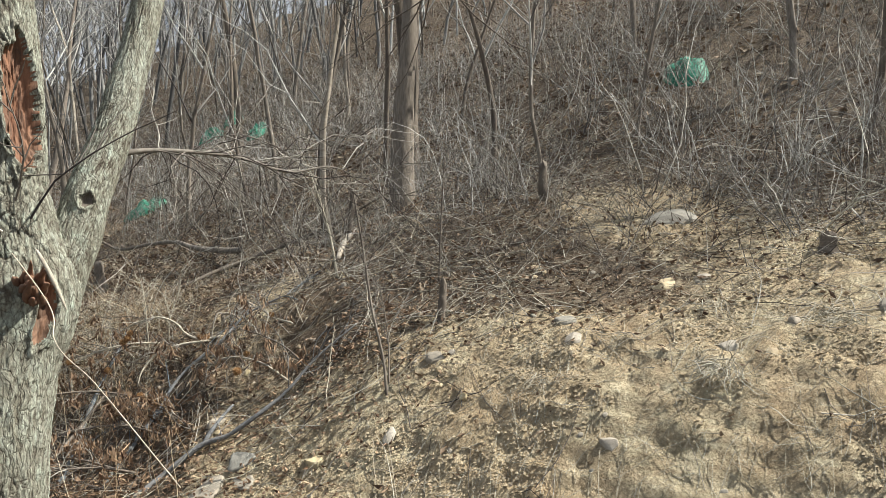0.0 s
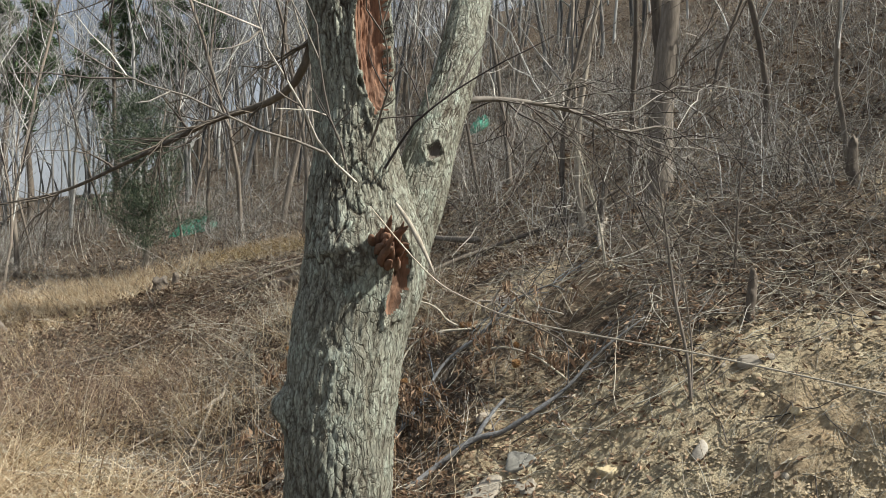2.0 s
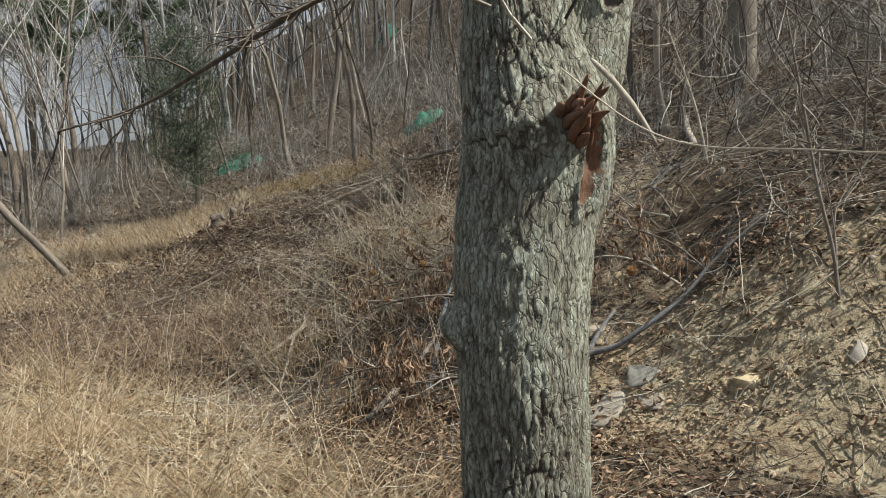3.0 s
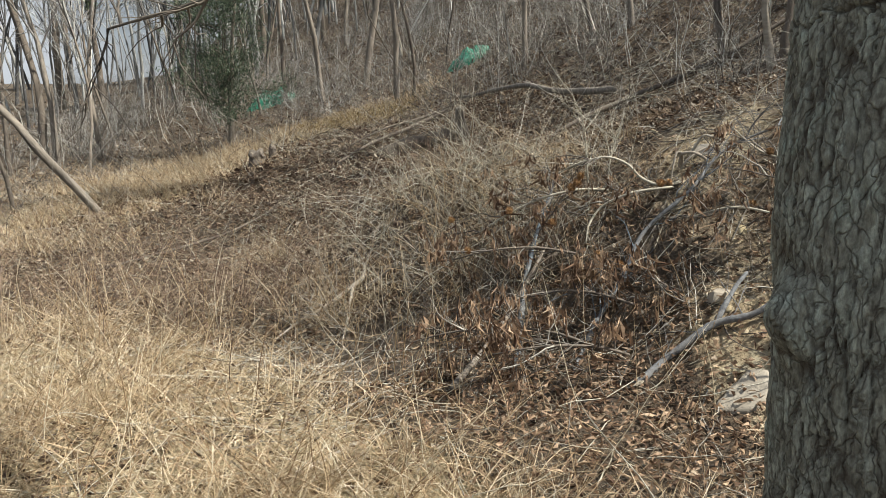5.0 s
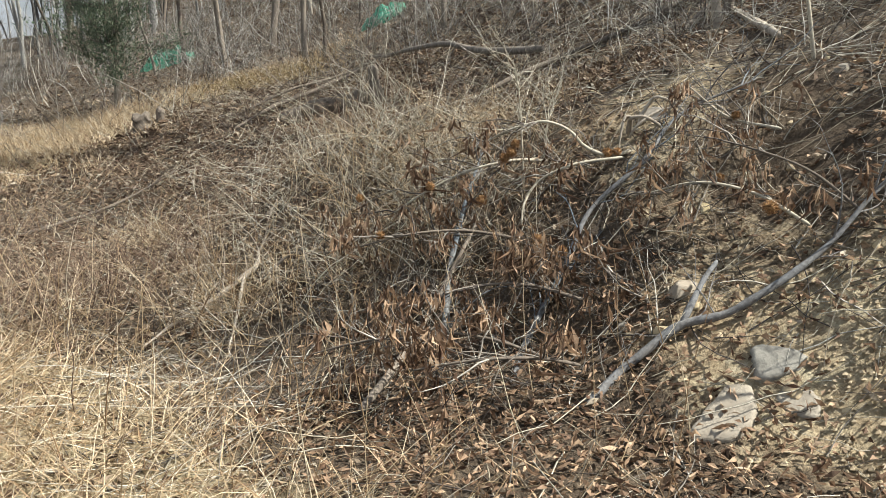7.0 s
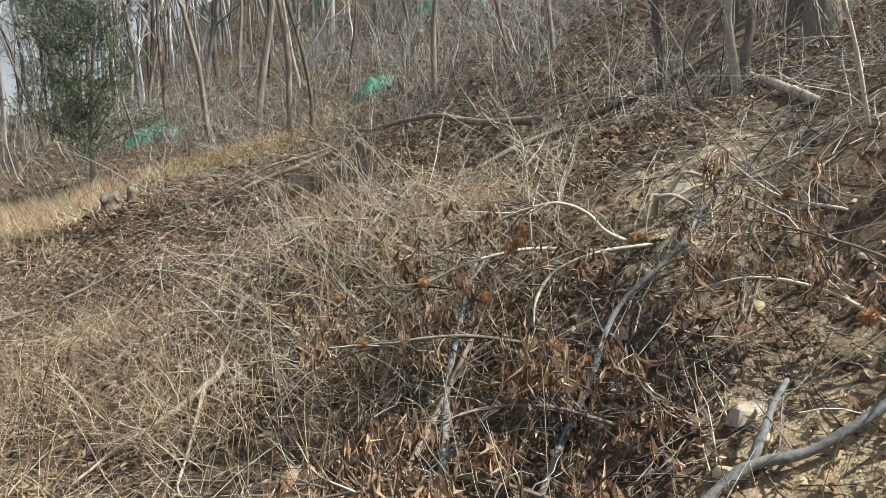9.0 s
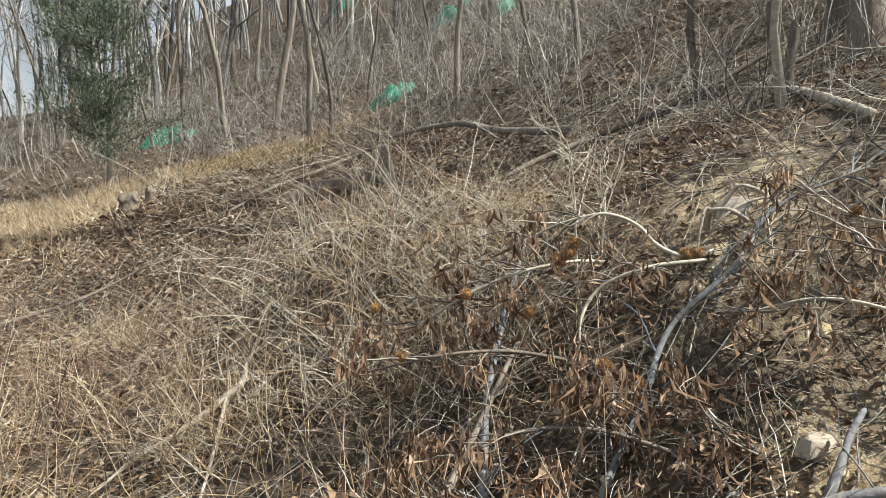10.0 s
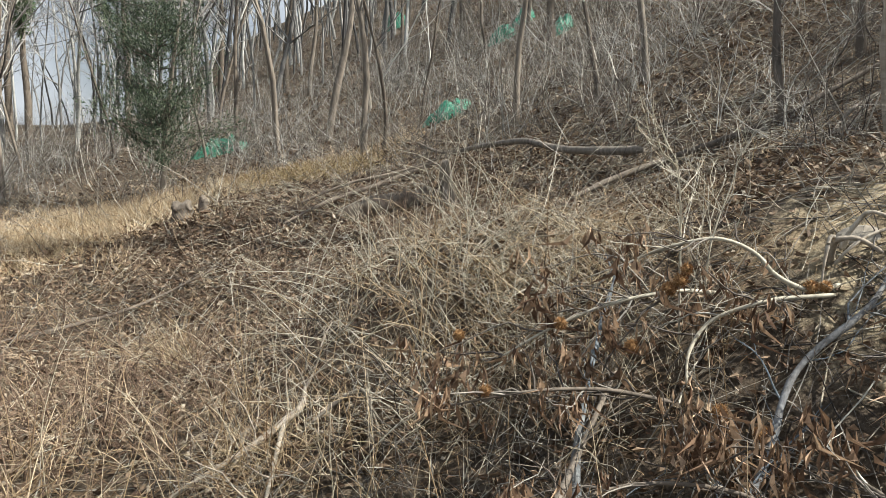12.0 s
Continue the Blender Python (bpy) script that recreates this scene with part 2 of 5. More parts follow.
col = mix(nt, ramp(nt, fade.outputs[0], [(0.75, (0, 0, 0)), (1.15, (0.85, 0.85, 0.85))]), col, ramp(nt, n_fine, [(0.3, (0.30, 0.20, 0.10)), (0.5, (0.52, 0.38, 0.21)), (0.7, (0.70, 0.55, 0.34))]))
col = mix(nt, 1.0, col, ramp(nt, n_fine, [(0.3, (0.62, 0.6, 0.58)), (0.7, (1.2, 1.18, 1.15))]), "MULTIPLY")
nt.links.new(col, b.inputs["Base Color"])
add = nt.nodes.new("ShaderNodeMath")
nt.links.new(n_mid, add.inputs[0])
nt.links.new(n_fine, add.inputs[1])
bump(nt, b, add.outputs[0], 1.0, 0.05)

# ---- mesh helpers ----
rng = np.random.default_rng(7)
TABLE = rng.random((256, 256))


def value_noise(x, y, size, seed=0):
    x, y = np.asarray(x) / size + 37.7 * seed, np.asarray(y) / size + 91.3 * seed
    xi, yi = np.floor(x).astype(int), np.floor(y).astype(int)
    fx, fy = x - xi, y - yi
    fx, fy = fx * fx * (3 - 2 * fx), fy * fy * (3 - 2 * fy)
    t = lambda i, j: TABLE[i % 256, j % 256]
    return (t(xi, yi) * (1 - fx) + t(xi + 1, yi) * fx) * (1 - fy) + (t(xi, yi + 1) * (1 - fx) + t(xi + 1, yi + 1) * fx) * fy


def fbm(x, y, size, octaves=4, seed=0):
    total, amp, norm = 0.0, 1.0, 0.0
    for o in range(octaves):
        total, norm = total + amp * value_noise(x, y, size / 2 ** o, seed + o), norm + amp
        amp *= 0.55
    return total / norm - 0.5


TERRAIN = (-0.112, 0.647, 0.323, 0.295, 0.093, 0.109, 0.161, -0.040, -0.151, -0.069, 0.343, 0.271, 0.392)


def soft_ramp(v, k):
    return k * np.logaddexp(0.0, v / k)


def toe(y):
    """Where the foot of the bank runs."""
    return 2.05 - 0.38 * np.clip(y, -3, 9) - 0.12 * np.maximum(y - 9, 0)


def smooth_ground(x, y):
    x, y = np.asarray(x, float), np.asarray(y, float)
    e, f = x - toe(y), 1 / (1 + np.exp(np.clip((y - 5.4) * 1.5, -40, 40)))
    far = 1 / (1 + np.exp(-(np.hypot(x, y) - 62) / 6))
    rise = 1 / (1 + np.exp(np.clip(-(x + 2.5) / 1.6, -40, 40)))
    hill = (TERRAIN[0] + TERRAIN[1] * f * (soft_ramp(e, 0.12) - soft_ramp(e - 1.15, 0.2)) + TERRAIN[2] * soft_ramp(e, 0.25)
            + TERRAIN[3] * soft_ramp(e - 4.5, 0.6) + TERRAIN[4] * soft_ramp(y - 6.5, 0.6) + TERRAIN[5] * soft_ramp(y - 14, 2) * rise
            + TERRAIN[6] * soft_ramp(e - 2, 0.5) * soft_ramp(y - 14, 2) / 10 - TERRAIN[7] * soft_ramp(-e - 1, 0.5)
            + TERRAIN[8] * soft_ramp(y - 6.5, 0.6) * soft_ramp(e, 0.25) / 10
            + TERRAIN[9] * np.exp(-((x + 0.3) ** 2 / 1.2 + (y - 4) ** 2 / 4)) + TERRAIN[10] * np.exp(-((x + 0.3) ** 2 + (y - 8.6) ** 2) / 3.5)
            + TERRAIN[11] * np.exp(-((x - 4.4) ** 2 + (y - 2.6) ** 2) / 1.5) + TERRAIN[12] * np.exp(-((x - 0.7) ** 2 + (y - 5.2) ** 2) / 1.2) + 0.2 * np.exp(-((x + 0.8) ** 2 + (y - 11.6) ** 2) / 6) - 0.26 * np.exp(-((x - 2.1) ** 2 / 0.2 + (y - 2.42) ** 2 / 0.25)))
    return np.minimum(hill, 14 + 0.1 * hill) * (1 - far) + (1.5 + 4.5 * rise) * far


def sandy(x, y):
    """How bare the sandy subsoil lies: the cut bank and the washed slope above it; also a pale strip standing in for
    sun on the rise.
    """
    e = x - toe(y)
    bank = np.exp(-((e - 0.75) / np.where(e < 0.75, 0.8, 0.95)) ** 4) * (1 / (1 + np.exp(np.clip((y - 1.5) * 3.0, -40, 40))))
    wash = 0.85 * np.exp(-((x - 4.7) ** 2 / 1.3 + (y + 0.6) ** 2 / 1.1)) + 0.24 * np.exp(-((x - 1.95) ** 2 / 0.3 + (y - 2.85) ** 2 / 0.7))
    patch = 0.42 * np.exp(-((x - 1.6) ** 2 / 0.25 + (y - 1.9) ** 2 / 0.35)) + 0.75 * np.exp(-((x - 5.1) ** 2 / 0.6 + (y - 1.5) ** 2 / 0.7)) + 0.45 * np.exp(-((x - 2.5) ** 2 / 0.6 + (y - 3.6) ** 2 / 0.3))
    # sunlight along the rise, put into the soil colour as paler sand
    sunlit_strip = 0.5 * np.exp(-((y - (10.8 + 0.6 * x)) / 0.7) ** 2) * np.exp(-((x + 0.5) / 2.5) ** 4)
    return np.clip(bank + wash + patch + sunlit_strip, 0, 1)


def straw(x, y):
    """Where a mat of dry grass covers the soil: beside the path, and along the rise."""
    edge = 1 / (1 + np.exp(np.clip((x + 0.02 + 0.42 * (y - 1.6)) * 6, -40, 40)))
    path = edge / (1 + np.exp(np.clip((y - 4.3) * 3, -40, 40))) / (1 + np.exp(np.clip((x + 5) * -1.2, -40, 40))) / (1 + np.exp(np.clip((0.3 - y) * 2.5, -40, 40)))
    rise = 0.85 * np.exp(-((y - (11.1 + 0.6 * x)) / (0.7 + 0.35 * np.clip(0.8 - x, 0, 4))) ** 2) * np.clip(1.5 - np.abs(x + 0.6) / 3.2, 0, 1)
    return np.clip(path + rise, 0, 1)


def height(x, y):
    x, y = np.asarray(x, float), np.asarray(y, float)
    s = sandy(x, y)
    near = np.exp(-np.hypot(x - 1, y - 3) / 14)
    h = smooth_ground(x, y) + 0.16 * fbm(x, y, 1.7, 3, 3) * (0.5 + near) * (1 - 0.6 * s) + 0.07 * fbm(x, y, 0.45, 3, 9) * near
    clod = np.abs(fbm(x, y, 0.5, 4, 15))
    lift = (h + 0.12 * fbm(x, y, 0.9, 2, 27) + 0.05 * fbm(x, y, 0.2, 2, 29)) * 8.5
    ledge = lift - np.floor(lift)
    h = h + 0.062 * s / (1 + np.exp(np.clip((y - 1.7) * 5, -40, 40))) * (ledge ** 3 * (10 - 15 * ledge + 6 * ledge ** 2) - ledge)
    return h + s * (0.035 * (0.16 - clod) + (0.03 + 0.06 / (1 + np.exp(np.clip((y - 1.7) * 5, -40, 40)))) * fbm(x, y, 0.14, 3, 21))


def build(name, verts, faces, mat, parent=None, label="", smooth=True, slots=None):
    """One mesh object from arrays of corners and of equal-sided faces."""
    verts, faces = np.asarray(verts, np.float32), np.asarray(faces, np.int32)
    me = bpy.data.meshes.new(name)
    k = faces.shape[1]
    me.vertices.add(len(verts))
    me.vertices.foreach_set("co", verts.ravel())
    me.loops.add(faces.size)
    me.loops.foreach_set("vertex_index", faces.ravel())
    me.polygons.add(len(faces))
    me.polygons.foreach_set("loop_start", np.arange(0, faces.size, k, dtype=np.int32))
    me.polygons.foreach_set("use_smooth", np.full(len(faces), smooth))
    for mm in (mat if isinstance(mat, (list, tuple)) else [mat]):
        me.materials.append(mm)
    if slots is not None:
        me.polygons.foreach_set("material_index", np.asarray(slots, np.int32))
    me.update(calc_edges=True)
    me.validate()
    ob = new(name, me)
    if parent is not None:
        ob.parent = parent
    if label:
        tagged(ob, label)
    return ob


def tubes(paths, radii, k=3):
    """Tubes of k sides along paths (n, s, 3) with radii (n, s): corners and four-sided faces."""
    paths, radii = np.asarray(paths, float), np.asarray(radii, float)
    n, s, _ = paths.shape
    tan = np.gradient(paths, axis=1)
    tan /= np.linalg.norm(tan, axis=2, keepdims=True) + 1e-9
    ref = np.where(np.abs(tan[..., 2:3]) > 0.9, np.array([1.0, 0.1, 0.0]), np.array([0.05, 0.1, 1.0]))
    u = np.cross(tan, ref)
    u /= np.linalg.norm(u, axis=2, keepdims=True) + 1e-9
    v = np.cross(tan, u)
    a = np.arange(k) * 2 * np.pi / k
    ring = u[:, :, None] * np.cos(a)[None, None, :, None] + v[:, :, None] * np.sin(a)[None, None, :, None]
    verts = (paths[:, :, None] + ring * radii[:, :, None, None]).reshape(-1, 3)
    i, j, q = np.meshgrid(np.arange(n), np.arange(s - 1), np.arange(k), indexing="ij")
    base, nxt = i * s * k + j * k, (q + 1) % k
    faces = np.stack([base + q, base + nxt, base + k + nxt, base + k + q], -1).reshape(-1, 4)
    return verts, faces


def join(parts):
    vs, fs, off = [], [], 0
    for v, f in parts:
        vs.append(v)
        fs.append(np.asarray(f) + off)
        off += len(v)
    return np.concatenate(vs), np.concatenate(fs)


def spline(points, n):
    """n points along a smooth curve through the given ones."""
    pts = np.asarray(points, float)
    d = np.concatenate([[0], np.cumsum(np.linalg.norm(np.diff(pts[:, :3], axis=0), axis=1))])
    t = np.linspace(0, d[-1], n)
    m = np.gradient(pts, d, axis=0)
    i = np.clip(np.searchsorted(d, t, side="right") - 1, 0, len(d) - 2)
    w = (d[i + 1] - d[i])[:, None]
    s = ((t - d[i]) / (d[i + 1] - d[i]))[:, None]
    return ((2 * s ** 3 - 3 * s ** 2 + 1) * pts[i] + (s ** 3 - 2 * s ** 2 + s) * w * m[i] + (-2 * s ** 3 + 3 * s ** 2) * pts[i + 1] + (s ** 3 - s ** 2) * w * m[i + 1])


def rough_tube(points, rings, k, amount=0.15, size=0.12, seed=0):
    """A knobbly limb; points are rows of x, y, z, radius. Its ends close to a point."""
    c = spline(points, rings)
    v, f = tubes(c[None, :, :3], c[None, :, 3], k)
    mid = np.repeat(c[:, :3], k, axis=0)
    wob = 1 + amount * 2 * (fbm(v[:, 2] + v[:, 0], v[:, 1] * 1.3 - v[:, 0] + v[:, 2] * 0.4, size, 3, seed))
    v = mid + (v - mid) * wob[:, None]
    for end in (slice(0, k), slice(-k, None)):
        centre = mid[end][0]
        v[end] = centre + (v[end] - centre) * 0.55
    ends = np.array([c[0, :3], c[-1, :3]])
    n = len(v)
    q = np.arange(k)
    last = n - k
    caps = np.concatenate([np.stack([q, np.full(k, n), np.full(k, n), (q + 1) % k], 1), np.stack([last + q, last + (q + 1) % k, np.full(k, n + 1), np.full(k, n + 1)], 1)])
    # caps as thin quads: a second point a hair off the first keeps every face four-sided
    hair = ends + np.array([1e-4, 1e-4, 1e-4])
    v = np.concatenate([v, ends, hair])
    caps[:k, 2] = n + 2
    caps[k:, 3] = n + 3
    return v, np.concatenate([f, caps])


def unit(v):
    return v / (np.linalg.norm(v, axis=-1, keepdims=True) + 1e-9)


def shoots(starts, dirs, lengths, r0, segs=4, wiggle=0.15, rise=0.0, taper=0.25, k=3, gen=rng):
    """Many wavering shoots at once."""
    n = len(starts)
    pts = np.zeros((n, segs, 3))
    pts[:, 0] = starts
    d = unit(np.asarray(dirs, float))
    for i in range(1, segs):
        d = unit(d + gen.normal(0, wiggle, (n, 3)) + np.array([0, 0, rise]))
        pts[:, i] = pts[:, i - 1] + d * (np.asarray(lengths) / (segs - 1))[:, None]
    rad = np.asarray(r0)[:, None] * np.linspace(1, taper, segs)[None]
    return pts, rad


def along(pts, gen, count, lo=0.25, hi=1.0):
    """count places on each of the paths, with the direction there."""
    n, s, _ = pts.shape
    t = gen.uniform(lo, hi, (n, count)) * (s - 1.001)
    i = t.astype(int)
    f = (t - i)[..., None]
    a, b2 = np.take_along_axis(pts, i[..., None].repeat(3, 2), 1), np.take_along_axis(pts, (i + 1)[..., None].repeat(3, 2), 1)
    return (a + (b2 - a) * f).reshape(-1, 3), unit(b2 - a).reshape(-1, 3), t.ravel() / (s - 1)


def leaves(centres, ways, length, width, gen, cup=0.25):
    """Curled dead leaves, five corners and four facets each."""
    n = len(centres)
    w = unit(ways)
    side = unit(np.cross(w, gen.normal(0, 1, (n, 3))))
    up = np.cross(side, w)
    L, W = np.asarray(length).reshape(-1, 1), np.asarray(width).reshape(-1, 1)
    c = cup * gen.uniform(0.2, 1.8, (n, 1))
    verts = np.stack([centres, centres + w * L * 0.45 + side * W * 0.5 + up * W * c, centres + w * L * 0.5, centres + w * L * 0.45 - side * W * 0.5 + up * W * c,
                      centres + w * L * 0.95 + up * L * c * gen.uniform(-0.6, 1.0, (n, 1))], 1).reshape(-1, 3)
    tri = np.array([[0, 1, 2], [0, 2, 3], [1, 4, 2], [2, 4, 3]])
    return verts, (np.arange(n)[:, None, None] * 5 + tri).reshape(-1, 3)


def on_ground(x, y, lift=0.0):
    return np.stack([x, y, height(x, y) + lift], -1)


def stuff(ob, label, category):
    return tagged(ob, label, category, kind="stuff")


def thing(name, place, label, category, group=""):
    ob = new(name)
    ob.empty_display_size = 0.1
    ob.location = place
    return tagged(ob, label, category, group)

# ---- ground: one sheet, fine near the walk, out to the horizon ----


def graded(lo, hi, step, reach, growth):
    mid = np.arange(lo, hi, step)
    out, s = [], step
    while (out[-1] if out else 0) < reach:
        s *= growth
        out.append((out[-1] if out else 0) + s)
    out = np.array(out)
    return np.concatenate([lo - out[::-1], mid, mid[-1] + out])


gx, gy = graded(-1.4, 6.0, 0.026, 900, 1.12), graded(-1.6, 7.0, 0.026, 900, 1.12)
X, Y = np.meshgrid(gx, gy, indexing="ij")
Z = height(X, Y)
ni, nj = X.shape
ii, jj = np.meshgrid(np.arange(ni - 1), np.arange(nj - 1), indexing="ij")
q0 = ii * nj + jj
ground = build("ground", np.stack([X, Y, Z], -1).reshape(-1, 3), np.stack([q0, q0 + nj, q0 + nj + 1, q0 + 1], -1).reshape(-1, 4), M_GROUND)
layer = ground.data.attributes.new("sand", "FLOAT", "POINT")
layer.data.foreach_set("value", sandy(X, Y).astype(np.float32).ravel())
layer = ground.data.attributes.new("straw", "FLOAT", "POINT")
layer.data.foreach_set("value", straw(X, Y).astype(np.float32).ravel())
tagged(ground, "sloping woodland ground of sandy soil and matted litter", "ground", kind="structure")

# ---- the old tree beside the path ----


def plates(a, b2, seed):
    """Cells of a jittered grid: how near the edge between two cells lies, and a tone for each cell."""
    i0, j0 = np.floor(a).astype(int), np.floor(b2).astype(int)
    first, second, tone = np.full(a.shape, 9.0), np.full(a.shape, 9.0), np.zeros(a.shape)
    for di in (-1, 0, 1):
        for dj in (-1, 0, 1):
            ci, cj = i0 + di, j0 + dj
            r1, r2 = TABLE[(ci * 3 + seed * 17) % 256, (cj * 5 + seed) % 256], TABLE[(ci * 7 + seed * 29 + 101) % 256, (cj * 3 + 57) % 256]
            d = np.hypot(a - ci - 0.1 - 0.8 * r1, b2 - cj - 0.1 - 0.8 * r2)
            nearer = d < first
            second = np.where(nearer, first, np.minimum(second, d))
            tone = np.where(nearer, (r1 * 7.3 + r2 * 3.1) % 1.0, tone)
            first = np.where(nearer, d, first)
    return second - first, tone


def furrows(u, s, seed):
    """Depth of the bark at u metres round and s metres up: plates of two sizes between forking vertical cracks."""
    uu = u + 0.030 * fbm(u * 0.5, s, 0.16, 3, seed + 5) + 0.008 * fbm(u, s, 0.02, 2, seed + 6)
    ss = s + 0.05 * fbm(u, s, 0.06, 2, seed + 7)
    e1, _ = plates(uu / 0.024, ss / 0.12, seed)
    e2, tone = plates(uu / 0.0125, ss / 0.034, seed + 3)
    ragged = np.clip(1 + 2.2 * fbm(u, s * 0.4, 0.02, 3, seed + 12), 0.3, 2)
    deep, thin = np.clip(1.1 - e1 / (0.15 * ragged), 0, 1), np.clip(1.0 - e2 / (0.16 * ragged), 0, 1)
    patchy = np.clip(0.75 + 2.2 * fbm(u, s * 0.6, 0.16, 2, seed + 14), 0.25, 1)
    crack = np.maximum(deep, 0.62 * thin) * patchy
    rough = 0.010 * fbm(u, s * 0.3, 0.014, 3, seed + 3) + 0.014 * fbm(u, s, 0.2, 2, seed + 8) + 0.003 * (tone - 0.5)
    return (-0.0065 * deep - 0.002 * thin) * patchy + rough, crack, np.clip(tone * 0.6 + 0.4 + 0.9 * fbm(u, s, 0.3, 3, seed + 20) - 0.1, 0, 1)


def bark_limb(points, rings, k, seed, depth=1.0, shape=None, phase=0.5 * math.pi):
    """A limb with cracked bark. The seam of the pattern is turned to the far side."""
    c = spline(points, rings)
    a = phase + np.arange(k) * 2 * np.pi / k
    tan = unit(np.gradient(c[:, :3], axis=0))
    side = unit(np.cross(np.array([0.0, 1.0, 0.0]), tan))
    fwd = np.cross(tan, side)
    ring = side[:, None] * np.cos(a)[None, :, None] + fwd[:, None] * np.sin(a)[None, :, None]
    s = np.concatenate([[0], np.cumsum(np.linalg.norm(np.diff(c[:, :3], axis=0), axis=1))])
    A, S = np.meshgrid(a, s)
    relief, crack, tone = furrows((A - phase) * 0.16, S, seed)
    R = c[:, 3][:, None] + relief * depth * np.minimum(1, c[:, 3] / 0.1)[:, None]
    slot = np.zeros((rings, k), int)
    if shape is not None:
        R, slot = shape(A, c[:, 2][:, None] + 0 * A, R, slot)
    v = (c[:, None, :3] + ring * R[..., None]).reshape(-1, 3)
    i, j = np.meshgrid(np.arange(rings - 1), np.arange(k), indexing="ij")
    f = np.stack([i * k + j, i * k + (j + 1) % k, (i + 1) * k + (j + 1) % k, (i + 1) * k + j], -1).reshape(-1, 4)
    return v, f, slot[:-1].ravel(), crack.ravel(), tone.ravel()


def barked(name, limb, mats, parent, label=""):
    v, f, sl, crack, tone = limb
    ob = build(name, v, f, mats, parent, label, slots=sl)
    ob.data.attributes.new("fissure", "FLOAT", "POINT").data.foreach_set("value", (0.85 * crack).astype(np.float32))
    ob.data.attributes.new("plate", "FLOAT", "POINT").data.foreach_set("value", tone.astype(np.float32))
    return ob


def trunk_shape(A, z, R, slot):
    """Butt flare, the torn hollow in the stem, the rotten pocket below the fork and a burl."""
    def gap(t):
        return (A - t + np.pi) % (2 * np.pi) - np.pi
    front = 1.5 * np.pi
    R = R + 0.05 * np.exp(-(z + 0.05) / 0.14) * (1 + 0.6 * np.sin(A * 5))
    ragged = 0.55 * fbm(A * 0.16, z * 0.55, 0.045, 4, 31) + 0.25 * fbm(A * 0.16, z * 0.3, 0.012, 2, 33)
    grain = 0.014 * fbm(A * 0.16, z * 0.12, 0.014, 3, 35)
    m = np.sqrt((gap(front + 0.38) * 0.125 / 0.062) ** 2 + ((z - 2.12) / 0.24) ** 2) + ragged
    R = np.where(m < 1, R - 0.06 * np.clip(1 - m, 0, 1) ** 0.4 + grain, R + 0.012 * np.exp(-((m - 1.06) / 0.1) ** 2))
    slot = np.where(m < 0.96, 1, slot)
    m2 = np.sqrt((gap(front + 0.34) * 0.19 / 0.036) ** 2 + ((z - 1.43) / 0.12) ** 2) + ragged
    R = np.where(m2 < 1, R - 0.055 * np.clip(1 - m2, 0, 1) ** 0.5 + grain, R + 0.010 * np.exp(-((m2 - 1.1) / 0.12) ** 2))
    slot = np.where(m2 < 0.9, 1, slot)
    R = R + 0.045 * np.exp(-(gap(front - 1.6) * 0.17 / 0.042) ** 2 - ((z - 1.05) / 0.05) ** 2)
    R = R + 0.035 * np.exp(-(gap(front - 0.55) * 0.17 / 0.09) ** 2 - ((z - 1.5) / 0.09) ** 2)
    return R, slot


def limb_shape(A, z, R, slot):
    """The old knot hole low on the leaning limb."""
    turn = (A - 1.5 * np.pi + 0.1 + np.pi) % (2 * np.pi) - np.pi
    m = np.sqrt((turn * 0.08 / 0.025) ** 2 + ((z - 1.79) / 0.026) ** 2) + 1.5 * fbm(A * 0.1, z, 0.025, 3, 41)
    R = np.where(m < 1, R - 0.015 * np.clip(1 - m, 0, 1) ** 0.5, R + 0.009 * np.exp(-((m - 1.15) / 0.2) ** 2))
    return R, np.where(m < 0.8, 1, slot)


old_tree = thing("chestnut_tree", (0.16, -0.05, 0), "old chestnut tree with deeply furrowed grey bark and a torn stem", "tree")
O = np.array([0.16, -0.05, 0.0])


def tree_rows(rows):
    return [(x - O[0], y - O[1], z, r) for x, y, z, r in rows]


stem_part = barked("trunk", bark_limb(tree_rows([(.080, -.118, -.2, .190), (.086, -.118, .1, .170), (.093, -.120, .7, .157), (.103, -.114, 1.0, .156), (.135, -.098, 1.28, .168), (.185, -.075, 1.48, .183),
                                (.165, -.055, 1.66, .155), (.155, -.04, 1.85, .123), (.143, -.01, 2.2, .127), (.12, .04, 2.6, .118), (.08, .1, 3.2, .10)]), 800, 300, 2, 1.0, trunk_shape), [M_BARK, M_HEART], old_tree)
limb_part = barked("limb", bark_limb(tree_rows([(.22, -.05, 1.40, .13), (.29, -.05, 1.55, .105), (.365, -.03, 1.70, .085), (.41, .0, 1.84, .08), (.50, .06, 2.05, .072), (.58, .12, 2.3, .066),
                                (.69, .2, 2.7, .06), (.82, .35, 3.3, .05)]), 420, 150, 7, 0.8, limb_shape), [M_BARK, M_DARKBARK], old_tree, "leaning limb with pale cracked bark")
g = np.random.default_rng(12)
splint = []
for n in range(13):
    a0 = np.array([.205 + g.normal(0, .016), -.19 + g.normal(0, .01), 1.47 + g.normal(0, .03)])
    tip = a0 + np.array([g.normal(-.01, .02), -.09 - g.uniform(0, .07), g.uniform(.02, .13)])
    splint.append(rough_tube(tree_rows([(*a0, .017), (*(a0 * .5 + tip * .5 + g.normal(0, .006, 3)), .014), (*tip, .003)]), 12, 7, 0.5, 0.03, 40 + n))
